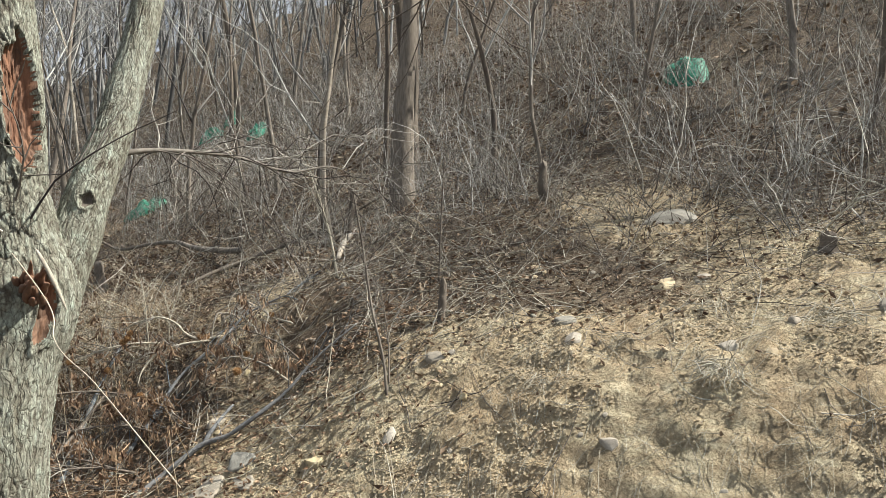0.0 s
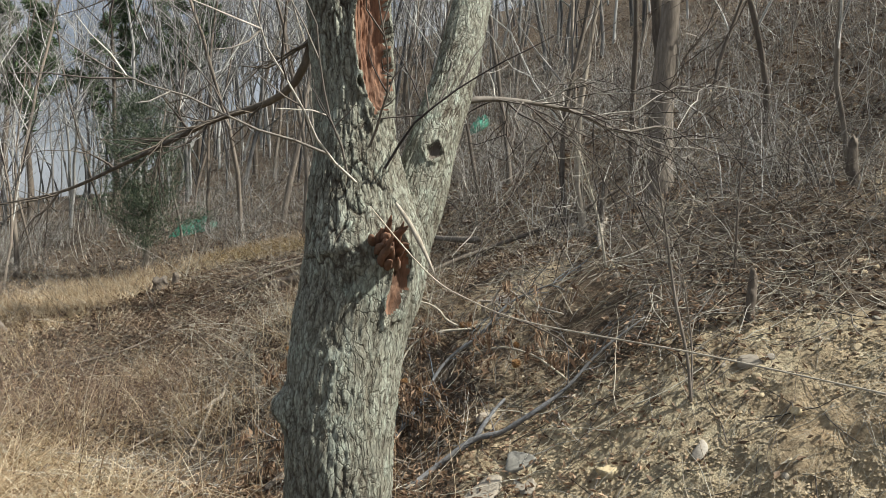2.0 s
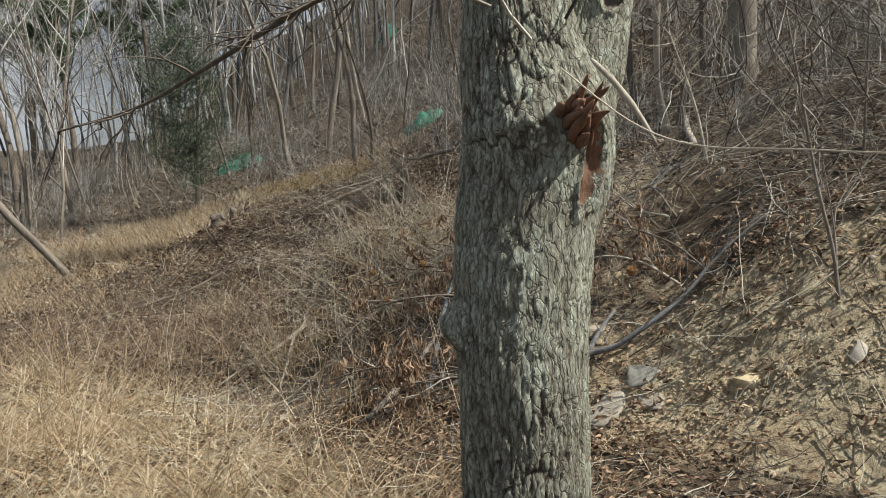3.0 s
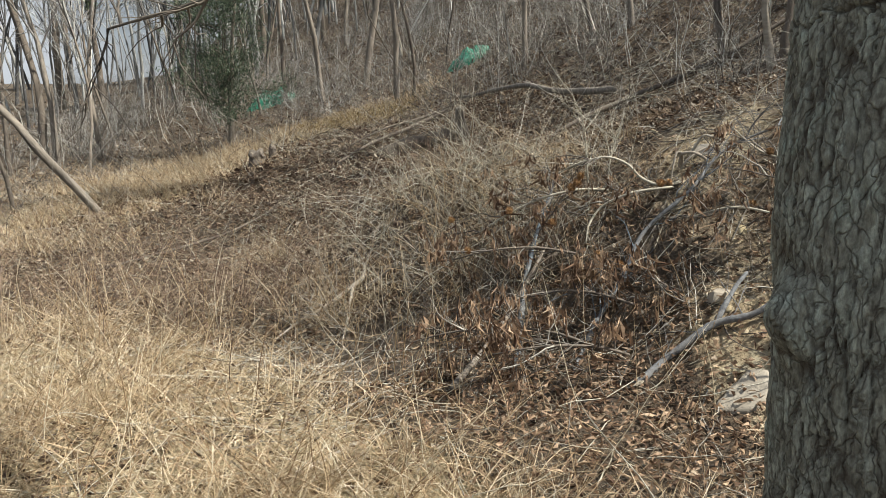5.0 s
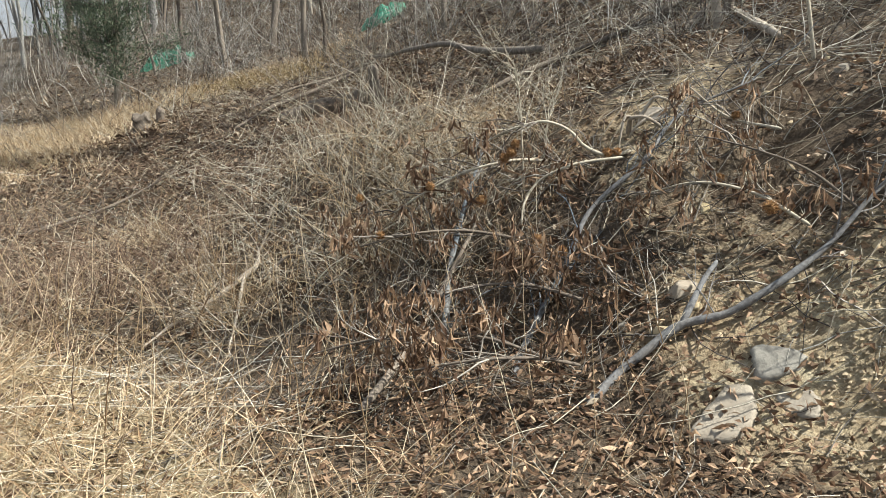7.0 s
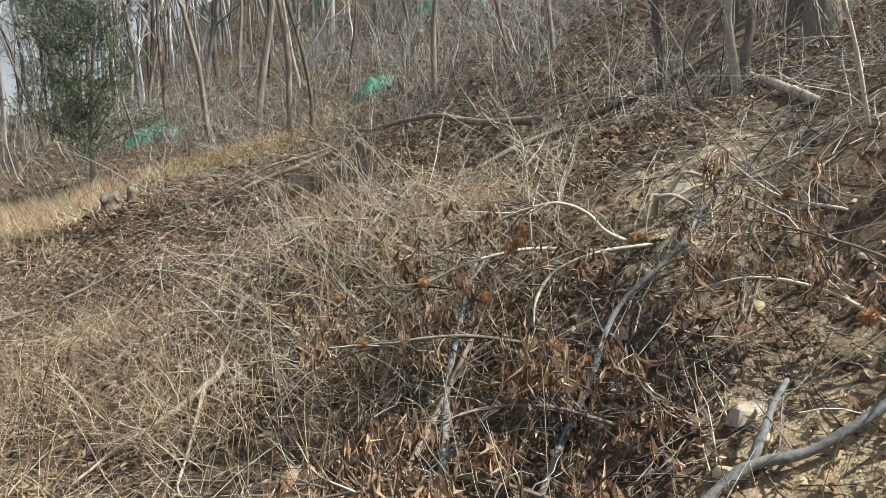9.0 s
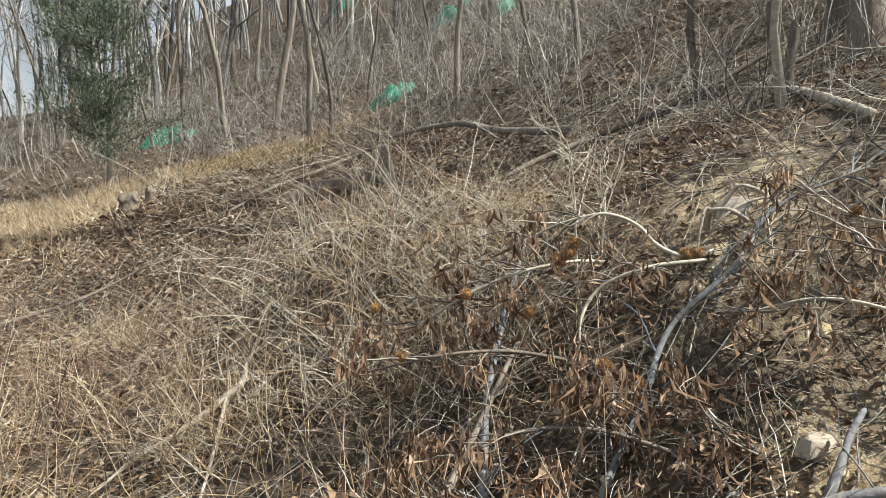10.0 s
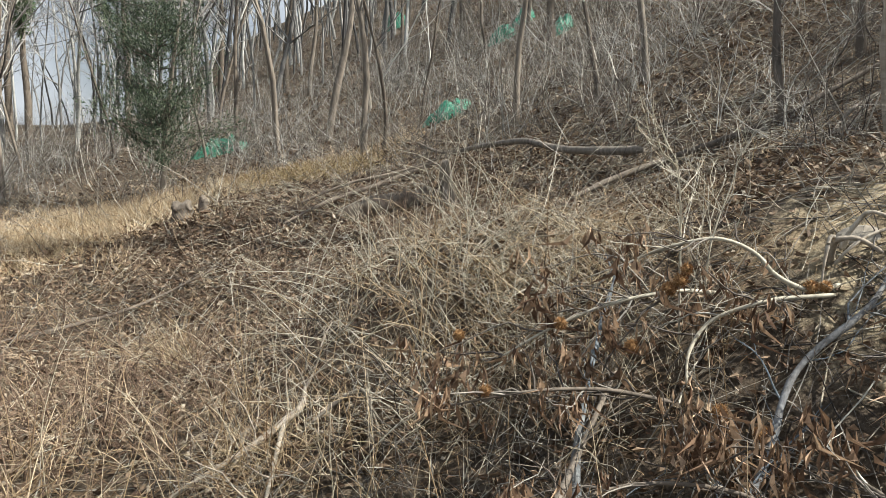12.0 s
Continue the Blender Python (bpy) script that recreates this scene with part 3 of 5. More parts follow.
for n in range(9):
    a0 = np.array([.178 + g.normal(0, .012), -.2, 1.50 + g.normal(0, .012)])
    tip = a0 + np.array([g.normal(0, .012), -.10 - g.uniform(0, .035), .05 + g.normal(0, .015)])
    splint.append(rough_tube(tree_rows([(*a0, .016), (*(a0 * .5 + tip * .5), .0135), (*tip, .008)]), 10, 7, 0.6, 0.02, 70 + n))
build("broken_stub", *join(splint), M_HEART, stem_part, "snapped branch stub of red splintered wood")
build("broken_stick", *rough_tube(tree_rows([(.205, -.32, 1.64, .005), (.225, -.37, 1.59, .0065), (.25, -.42, 1.52, .006), (.27, -.455, 1.455, .0025)]), 14, 8, 0.2, 0.04, 4), M_DEADWOOD, stem_part, "splintered pale stick")
g = np.random.default_rng(11)
side_branch = np.array(tree_rows([(.53, .10, 2.0, .016), (.62, .125, 2.02, .011), (.85, .19, 2.035, .009), (1.1, .3, 2.03, .0075), (1.38, .42, 1.99, .006), (1.6, .46, 2.03, .004), (1.8, .55, 2.0, .002)]))
bp = spline(side_branch, 24)
parts = [tubes(bp[None, :, :3], bp[None, :, 3], 7)]
st, d, t = along(bp[None, :, :3], g, 56, 0.1, 1.0)
dirs = unit(0.6 * d + g.normal(0, 0.9, d.shape) + np.array([0.1, 0.0, -0.1]))
p1, r1 = shoots(st, dirs, g.uniform(0.25, 0.95, len(st)), np.full(len(st), 0.0028), 9, 0.22, -0.02, 0.3, gen=g)
parts.append(tubes(p1, r1, 4))
st2, d2, t2 = along(p1, g, 5, 0.2)
p2, r2 = shoots(st2, unit(d2 + g.normal(0, 0.6, d2.shape)), g.uniform(0.06, 0.28, len(st2)), np.full(len(st2), 0.0022), 4, 0.2, 0.0, 0.4, gen=g)
parts.append(tubes(p2, r2, 3))
build("side_branch", *join(parts), M_TWIG, limb_part, "long bare side branch with fine forked twigs")

# sprouts in front of the stem, and the boughs overhead
starts = np.array([(.10, -.2, 1.72), (.12, -.21, 1.70), (.2, -.22, 1.74), (.05, -.16, 1.78), (.16, -.2, 1.8)]) - O
p1, r1 = shoots(starts, np.array([(-.3, -.5, .8), (-.7, -.5, .5), (.3, -.4, .9), (-.9, -.2, .45), (0.1, -.6, .8)]), np.array([.65, .75, .6, .8, .5]), np.full(5, 0.0042), 9, 0.16, 0.03, 0.3, gen=g)
st2, d2, t2 = along(p1, g, 6, 0.2)
p2, r2 = shoots(st2, unit(d2 + g.normal(0, 0.6, d2.shape)), g.uniform(0.08, 0.3, len(st2)), np.full(len(st2), 0.003), 4, 0.2, 0.02, 0.4, gen=g)
build("sprout", *join([tubes(p1, r1, 5), tubes(p2, r2, 3)]), M_TWIG, stem_part, "thin water sprouts")


def bough(rows, seed, side=14, fine=4, length=(0.3, 0.9), mat=M_DARKBARK, name="bough", parent=None):
    gen = np.random.default_rng(seed)
    c = spline(rows, 30)
    ps = [tubes(c[None, :, :3], c[None, :, 3], 8)]
    s1, dd, tt = along(c[None, :, :3], gen, side, 0.2)
    q1, k1 = shoots(s1, unit(dd * 0.7 + gen.normal(0, 0.6, dd.shape)), gen.uniform(*length, len(s1)), np.full(len(s1), 0.006), 7, 0.16, 0.02, 0.3, gen=gen)
    ps.append(tubes(q1, k1, 4))
    s2, dd, tt = along(q1, gen, fine, 0.2)
    q2, k2 = shoots(s2, unit(dd + gen.normal(0, 0.55, dd.shape)), gen.uniform(0.1, 0.35, len(s2)), np.full(len(s2), 0.0028), 4, 0.2, 0.0, 0.4, gen=gen)
    ps.append(tubes(q2, k2, 3))
    return build(name, *join(ps), mat, parent)


bough(tree_rows([(.1, .05, 2.75, .03), (.12, .3, 2.45, .02), (.07, .5, 2.13, .015), (-.24, .95, 2.0, .012), (-.57, 1.27, 1.85, .009), (-.81, 1.47, 1.745, .007), (-1.17, 1.72, 1.67, .004)]), 5, 18, 4, (0.1, 0.3), parent=stem_part)
bough(tree_rows([(.1, .1, 2.6, .03), (-.3, .2, 2.5, .016), (-.9, .35, 2.35, .011), (-1.5, .5, 2.2, .007), (-1.9, .7, 2.15, .005)]), 6, 22, 5, (0.2, 0.5), parent=stem_part)
bough(tree_rows([(.08, .1, 3.15, .085), (.15, .3, 4.0, .06), (.0, .5, 5.0, .03), (.1, .7, 5.8, .01)]), 8, 26, 6, (0.6, 1.8), parent=stem_part)
bough(tree_rows([(.8, .34, 3.25, .048), (1.1, .5, 3.9, .035), (1.3, .9, 4.8, .02), (1.6, 1.1, 5.4, .008)]), 9, 24, 6, (0.5, 1.5), parent=limb_part)
bough(tree_rows([(.74, .28, 2.95, .03), (1.2, .2, 3.1, .022), (1.8, .3, 3.2, .014), (2.4, .5, 3.1, .006)]), 10, 20, 5, (0.4, 1.0), parent=limb_part)

cord = thing("dry_vine", (0.2, -0.4, 1.5), "pale dry vine strand hanging from the broken stub", "vine")
build("strand", *rough_tube([(-.06, .1, .13, .0016), (.0, -.03, .02, .0018), (-.03, -.6, -.07, .0013), (-.06, -1.3, -.06, .0009), (-.1, -1.95, -.045, .0006)], 50, 6, 0.3, 0.02, 2), M_ROPE, cord)

# ---- woodland trees ----


def bare_tree(seed, h, r, lean=0.05, clear=0.35, limbs=10, mat=M_GREYBARK, label="", open_crown=0.55, fine=3):
    gen = np.random.default_rng(seed)
    tree = thing("tree", (0, 0, 0), label, "tree", "bare trees on the slope")
    c, rad = shoots(np.zeros((1, 3)) - np.array([[0, 0, 0.25]]), np.array([[gen.normal(0, lean), gen.normal(0, lean), 1.0]]), np.array([h]), np.array([r]), 18, 0.065, 0.03, 0.12, gen=gen)
    rad[0, 0] *= 1.35
    v, f = tubes(c, rad, 10)
    v += 0.12 * r * gen.normal(0, 1, v.shape)
    build("trunk", v, f, mat, tree)
    s1, d1, t1 = along(c, gen, limbs, clear, 0.97)
    az = gen.uniform(0, 2 * np.pi, len(s1))
    out = np.stack([np.cos(az), np.sin(az), gen.uniform(0.9, 2.2, len(s1))], 1)
    ln = (1.05 - t1) * h * open_crown * gen.uniform(0.5, 1.1, len(s1)) + 0.5
    p1, r1 = shoots(s1, out, ln, r * 0.34 * (1.1 - t1) + 0.005, 8, 0.13, 0.05, 0.2, gen=gen)
    s2, d2, t2 = along(p1, gen, 6, 0.15)
    p2, r2 = shoots(s2, unit(d2 + gen.normal(0, 0.6, d2.shape)), gen.uniform(0.4, 1.2, len(s2)), gen.uniform(0.004, 0.009, len(s2)), 5, 0.17, 0.06, 0.3, gen=gen)
    s3, d3, t3 = along(p2, gen, fine, 0.15)
    p3, r3 = shoots(s3, unit(d3 + gen.normal(0, 0.5, d3.shape)), gen.uniform(0.2, 0.6, len(s3)), gen.uniform(0.002, 0.004, len(s3)), 2, 0.2, 0.03, 0.4, gen=gen)
    build("crown", *join([tubes(p1, r1, 5), tubes(p2, r2, 3), tubes(p3, r3, 3)]), M_CROWNTWIG, tree)
    return tree


def bush_shape(gen, stems, h, fine):
    az, tilt = gen.uniform(0, 2 * np.pi, stems), np.abs(gen.normal(0, 0.6, stems))
    d = np.stack([np.cos(az) * tilt, np.sin(az) * tilt, np.ones(stems)], 1)
    s0 = np.stack([np.cos(az), np.sin(az), 0 * az - 1], 1) * gen.uniform(0.02, 0.18, (stems, 1))
    p1, r1 = shoots(s0, d, h * gen.uniform(0.45, 1.1, stems), gen.uniform(0.003, 0.009, stems), 8, 0.2, 0.02, 0.25, gen=gen)
    s2, d2, t2 = along(p1, gen, fine, 0.2)
    p2, r2 = shoots(s2, unit(d2 + gen.normal(0, 0.85, d2.shape)), gen.uniform(0.15, 0.6, len(s2)), gen.uniform(0.0018, 0.004, len(s2)), 4, 0.18, 0.02, 0.4, gen=gen)
    return join([tubes(p1, r1, 3), tubes(p2, r2, 3)])


def bush(seed, stems, h, mat=M_TWIG, label="", fine=7):
    ob = build("bush", *bush_shape(np.random.default_rng(seed), stems, h, fine), mat)
    return tagged(ob, label, "bush", "bare bushes of the undergrowth")


def set_at(ob, x, y, z=None, turn=0.0, size=1.0, tilt=(0, 0)):
    ob.matrix_basis = pose(x, y, float(height(x, y)) if z is None else z, tilt[0], tilt[1], turn) @ Matrix.Diagonal((size, size, size, 1))
    return ob


def place_copy(ob, x, y, turn, size, tilt=(0, 0)):
    made = copy_thing(ob, pose(0, 0, 0))
    return set_at(made, x, y, None, turn, size, tilt)


KINDS = [bare_tree(100 + i, h, r, ln, cl, n, m, lab, oc) for i, (h, r, ln, cl, n, m, lab, oc) in enumerate([
    (9.5, .06, .04, .24, 14, M_GREYBARK, "tall bare tree with rough grey-brown bark", .45),
    (8.0, .05, .06, .22, 14, M_GREYBARK, "slender bare tree with grey bark", .5),
    (10.5, .085, .03, .28, 13, M_DARKBARK, "bare oak with dark furrowed bark", .45),
    (7.0, .035, .08, .2, 14, M_DARKBARK, "thin bare young tree with dark bark", .5),
    (8.5, .045, .05, .24, 12, M_PALEBARK, "slim bare tree with pale smooth bark", .45),
    (6.0, .026, .10, .15, 13, M_GREYBARK, "bare sapling with crooked grey stem", .5),
    (9.0, .05, .08, .22, 14, M_DARKBARK, "crooked bare tree with dark bark", .5)])]


def far_tree(gen, h, r):
    c, rad = shoots(np.array([[0, 0, -0.3]]), np.array([[gen.normal(0, .07), gen.normal(0, .07), 1.0]]), np.array([h]), np.array([r]), 11, 0.085, 0.03, 0.15, gen=gen)
    s1, d1, t1 = along(c, gen, 10, 0.25, 0.97)
    az = gen.uniform(0, 2 * np.pi, len(s1))
    p1, r1 = shoots(s1, np.stack([np.cos(az), np.sin(az), gen.uniform(0.5, 1.4, len(s1))], 1), (1.05 - t1) * h * 0.42 + 0.5, r * 0.4 * (1.1 - t1) + 0.006, 6, 0.14, 0.05, 0.2, gen=gen)
    s2, d2, t2 = along(p1, gen, 5, 0.15)
    p2, r2 = shoots(s2, unit(d2 + gen.normal(0, 0.5, d2.shape)), gen.uniform(0.5, 1.5, len(s2)), gen.uniform(0.004, 0.01, len(s2)), 3, 0.17, 0.06, 0.3, gen=gen)
    return join([tubes(c, rad, 6), tubes(p1, r1, 3), tubes(p2, r2, 3)])


FIXED = [(5.36, 5.82, 2, 0.9), (6.41, 20.5, 2, 1.0), (8.5, 17.0, 0, 1.0), (9.3, 15.2, 1, 1.0), (6.69, 2.94, 5, 1.0), (7.09, 0.56, 3, 1.0), (5.63, 6.75, 6, 0.9), (7.99, 1.8, 1, 0.9),
         (3.81, 10.84, 1, 0.9), (4.62, 9.9, 3, 1.0), (4.9, 9.3, 0, 0.75), (1.95, 12.1, 1, 1.0), (2.3, 12.6, 3, 0.9), (3.1, 17.1, 4, 1.0), (4.29, 19.2, 6, 1.0), (2.1, 24.0, 2, 1.0),
         (6.0, 14.3, 2, 0.95), (5.32, 5.6, 2, 1.1), (-3.67, 9.71, 3, 0.8), (-3.1, 15.1, 5, 1.1), (0.1, 20.0, 3, 1.1), (-4.5, 13.0, 6, 0.8), (4.98, 2.59, 5, 0.9), (8.6, 4.6, 0, 0.8)]
placed = [(x, y) for x, y, *_ in FIXED]
used = set()


def put_tree(kind, x, y, turn, size, tilt=(0, 0)):
    if kind in used:
        return place_copy(KINDS[kind], x, y, turn, size, tilt)
    used.add(kind)
    return set_at(KINDS[kind], x, y, None, turn, size, tilt)


g = np.random.default_rng(21)
for x, y, kind, size in FIXED:
    put_tree(kind, x, y, g.uniform(0, 360), size)


def unseen_side(x, y):
    """The open side from which the sun comes."""
    return math.degrees(math.atan2(x - 0.0, y + 3.0)) > 68


tries = 0
while len(placed) < 88 and tries < 9000:
    tries += 1
    x, y = g.uniform(-14, 17), g.uniform(-2, 22)
    e = x - float(toe(y))
    if y < 9 and (e < 3.6 or x < 3.5) or (y < 12 and x < 3.0) or (y < 15 and -3 < x < 0.8) or unseen_side(x, y):
        continue
    if min((x - a) ** 2 + (y - b2) ** 2 for a, b2 in placed) < g.uniform(0.4, 2.4) ** 2:
        continue
    placed.append((x, y))
    odds = [0, .1, 0, .4, .05, .45, 0] if y < 9 else [.08, .2, .04, .27, .1, .25, .06]
    put_tree(int(g.choice([0, 1, 2, 3, 4, 5, 6], p=odds)), x, y, g.uniform(0, 360), g.uniform(0.7, 1.2), (g.normal(0, 3), g.normal(-2, 3)))
tries, far = 0, []
while len(placed) < 740 and tries < 20000:
    tries += 1
    x, y = (g.uniform(-32, 34), g.uniform(12, 60)) if g.random() < 0.5 else (g.uniform(-24, 14), g.uniform(16, 44))
    if (math.hypot(x, y) < 20 and x > -6) or (x < -2 - 0.04 * y and g.random() < 0.8) or unseen_side(x, y) or min((x - a) ** 2 + (y - b2) ** 2 for a, b2 in placed) < g.uniform(0.4, 1.8) ** 2:
        continue
    placed.append((x, y))
    v, f = far_tree(g, g.uniform(6.5, 12), g.uniform(0.025, 0.08))
    far.append((v + np.array([x, y, float(height(x, y))]), f))
stuff(build("far_woods", *join(far), M_FARWOOD), "bare grey woods far up the slope", "woods")

# the pale pole tree standing alone on the slope
pole = bare_tree(140, 6.5, .036, .0, .55, 8, M_PALEBARK, "lone slim tree with smooth pale grey bark", .4)
set_at(pole, 3.68, 4.6, None, 40, 1.0, (0, -3))

# the thick old tree on the slope
broad = bare_tree(142, 9.0, 0.146, .0, .3, 12, M_GREYBARK, "stout bare tree with furrowed grey bark on the slope", .4)
set_at(broad, 4.80, 4.95, None, 10)

# leaning tree at the edge of the clearing
lean = bare_tree(141, 5.5, .055, .02, .45, 10, M_GREYBARK, "grey tree leaning steeply over the clearing", .5)
set_at(lean, -2.45, 8.75, None, 0, 1.0, (8, -30))

BUSHES = [bush(200, 8, 1.8, M_TWIG, "leafless bush of thin grey-brown stems"), bush(201, 6, 2.5, M_TWIG, "tall leafless bush with upright stems"),
          bush(202, 11, 1.1, M_TWIG, "low tangled leafless bush"), bush(203, 8, 1.6, M_CROWNTWIG, "leafless bush with purplish brown twigs")]
g = np.random.default_rng(22)
done, tries, used_b = 0, 0, set()
while done < 296 and tries < 12000:
    tries += 1
    pick = g.random()
    x, y = (g.uniform(3.5, 11), g.uniform(-2, 9)) if pick < 0.45 else (g.uniform(-4, 10), g.uniform(9, 20)) if pick < 0.88 else (g.uniform(-16, 26), g.uniform(12, 42))
    e = x - float(toe(y))
    if (y < 9.2 and e < 2.8) or (y < 12.5 and -3.6 < x < 2.6) or (y < 15 and -2.6 < x < 0.4) or unseen_side(x, y):
        continue
    kind = int(g.integers(0, 4))
    args = (x, y, g.uniform(0, 360), g.uniform(0.45, 0.95) if y < 9 else g.uniform(0.6, 1.2), (g.normal(0, 6), g.normal(-4, 6)))
    if kind in used_b:
        place_copy(BUSHES[kind], *args)
    else:
        used_b.add(kind)
        set_at(BUSHES[kind], x, y, None, *args[2:])
    done += 1

# brushwood of the slope behind, too dense to tell stem from stem
brush = []
while len(brush) < 360:
    x, y = (g.uniform(4, 11), g.uniform(-2, 10)) if g.random() < 0.36 else (g.uniform(-6, 11), g.uniform(10, 22))
    if (y < 9.2 and x - float(toe(y)) < 3.0) or (y < 15 and -2.6 < x < 0.4) or (y < 12.5 and x < 2.4) or unseen_side(x, y):
        continue
    v, f = bush_shape(g, 5, g.uniform(0.6, 1.7), 6)
    brush.append((v + np.array([x, y, float(height(x, y))]), f))
while len(brush) < 520:
    x, y = g.uniform(-1, 13), g.uniform(15, 34)
    if y < 15 + 0.5 * x or x < 0.05 * y - 1 or unseen_side(x, y):
        continue
    v, f = bush_shape(g, 4, g.uniform(0.9, 2.4), 5)
    brush.append((v + np.array([x, y, float(height(x, y))]), f))
stuff(build("hillside_brush", *join(brush), M_CROWNTWIG), "tangled leafless brush covering the hillside", "brush")

# ---- evergreens ----


def cedar(h, width, seed):
    gen = np.random.default_rng(seed)
    tree = thing("juniper", (0, 0, 0), "dark green juniper tree with dense ragged foliage", "tree")
    c, rad = shoots(np.array([[0, 0, -0.2]]), np.array([[0.02, 0, 1]]), np.array([h]), np.array([0.06]), 12, 0.03, 0.02, 0.1, gen=gen)
    build("trunk", *tubes(c, rad, 9), M_GREYBARK, tree)
    n = 85
    t = gen.uniform(0.13, 0.98, n) ** 0.9
    az = gen.uniform(0, 2 * np.pi, n)
    reach = width * 0.5 * np.clip(1.15 * (1 - t) ** 0.62, 0.08, 0.95) * gen.uniform(0.55, 1.15, n)
    d = np.stack([np.cos(az), np.sin(az), gen.uniform(0.0, 0.55, n)], 1)
    p1, r1 = shoots(np.stack([0 * t, 0 * t, t * h - 0.2], 1), d, reach * 1.1 + 0.12, np.full(n, 0.009), 6, 0.12, 0.05, 0.3, gen=gen)
    build("branch_frame", *tubes(p1, r1, 4), M_DARKBARK, tree)
    s, dd, tt = along(p1, gen, 420, 0.12)
    s = s + gen.normal(0, 0.10, s.shape)
    keep = fbm(s[:, 0] * 1.3 + s[:, 1], s[:, 2], 0.28, 2, 4) > -0.05
    s, dd = s[keep], dd[keep]
    build("foliage", *leaves(s, unit(dd * 0.8 + gen.normal(0, 0.55, dd.shape) + np.array([0, 0, 0.25])), gen.uniform(0.03, 0.085, len(s)), gen.uniform(0.008, 0.02, len(s)), gen, 0.3), M_NEEDLE, tree, smooth=False)
    return tree


def pine(h, seed):
    gen = np.random.default_rng(seed)
    tree = thing("pine_tree", (0, 0, 0), "tall pine with sparse green needle clusters", "tree", "pines beyond the clearing")
    c, rad = shoots(np.array([[0, 0, -0.3]]), np.array([[0.05, 0.02, 1]]), np.array([h]), np.array([0.13]), 14, 0.05, 0.02, 0.15, gen=gen)
    build("trunk", *tubes(c, rad, 9), M_DARKBARK, tree)
    s1, d1, t1 = along(c, gen, 22, 0.4, 0.99)
    az = gen.uniform(0, 2 * np.pi, len(s1))
    p1, r1 = shoots(s1, np.stack([np.cos(az), np.sin(az), gen.uniform(0, 0.6, len(s1))], 1), (1.15 - t1) * h * 0.34, np.full(len(s1), 0.03), 7, 0.16, 0.04, 0.3, gen=gen)
    build("branch_frame", *tubes(p1, r1, 4), M_DARKBARK, tree)
    s, dd, tt = along(p1, gen, 13, 0.35)
    c2 = np.repeat(s, 34, axis=0)
    d2 = unit(gen.normal(0, 1, c2.shape) + np.array([0, 0, 0.5]))
    build("needles", *leaves(c2 + d2 * 0.03, d2, gen.uniform(0.18, 0.38, len(c2)), gen.uniform(0.025, 0.06, len(c2)), gen, 0.1), M_PINE, tree, smooth=False)
    return tree


set_at(cedar(3.4, 2.3, 3), -0.95, 12.6, None, 20)
pine_a = set_at(pine(9, 5), -6.0, 25, None, 0)
for x, y, tn, sz in ((0.3, 27, 40, .9), (-2.2, 23, 110, .8), (-9, 29, 80, 1.0), (-4.2, 21, 150, .75), (-9.5, 20, 210, .7), (-7.5, 35, 300, 1.2), (-1.0, 36, 20, 1.0)):
    place_copy(pine_a, x, y, tn, sz)

# ---- green netting over felled wood ----


def net_heap(x, y, w, d, h, turn, seed):
    n = 34
    a, r = np.meshgrid(np.linspace(0, 2 * np.pi, n, endpoint=False), np.linspace(0, 1, 16))
    ca, sa = math.cos(turn), math.sin(turn)
    lx, ly = np.cos(a) * r * w / 2 * (1 + 0.5 * fbm(a, r, 0.6, 2, seed)), np.sin(a) * r * d / 2
    px, py = x + lx * ca - ly * sa, y + lx * sa + ly * ca
    pz = height(px, py) - 0.03 + h * np.clip(1 - r ** 2, 0, 1) ** 0.7 * (1 + 1.3 * fbm(px, py, 0.2, 3, seed)) + 0.02
    pts = np.stack([px - x, py - y, pz - float(height(x, y))], -1).reshape(-1, 3)
    i, j = np.meshgrid(np.arange(15), np.arange(n), indexing="ij")
    f = np.stack([i * n + j, (i + 1) * n + j, (i + 1) * n + (j + 1) % n, i * n + (j + 1) % n], -1).reshape(-1, 4)
    ob = build("green_netting", pts, f, M_NET)
    ob.location = (x, y, float(height(x, y)))
    return tagged(ob, "crumpled green netting spread over cut wood", "netting", "netting heaps on the slope")


for args in ((0.05, 17.3, 1.2, .6, .30, .3, 1), (3.65, 13.4, .85, .6, .30, 0, 2), (7.95, 3.2, .72, .5, .26, 1.2, 3), (6.39, 17.7, .7, .5, .35, 0, 4), (7.3, 18.6, .7, .5, .35, .5, 5),
             (7.0, 15.9, .7, .5, .35, .8, 6), (6.03, 26.3, .8, .6, .5, 0, 7)):
    net_heap(*args)

# ---- logs, stumps and fallen wood ----


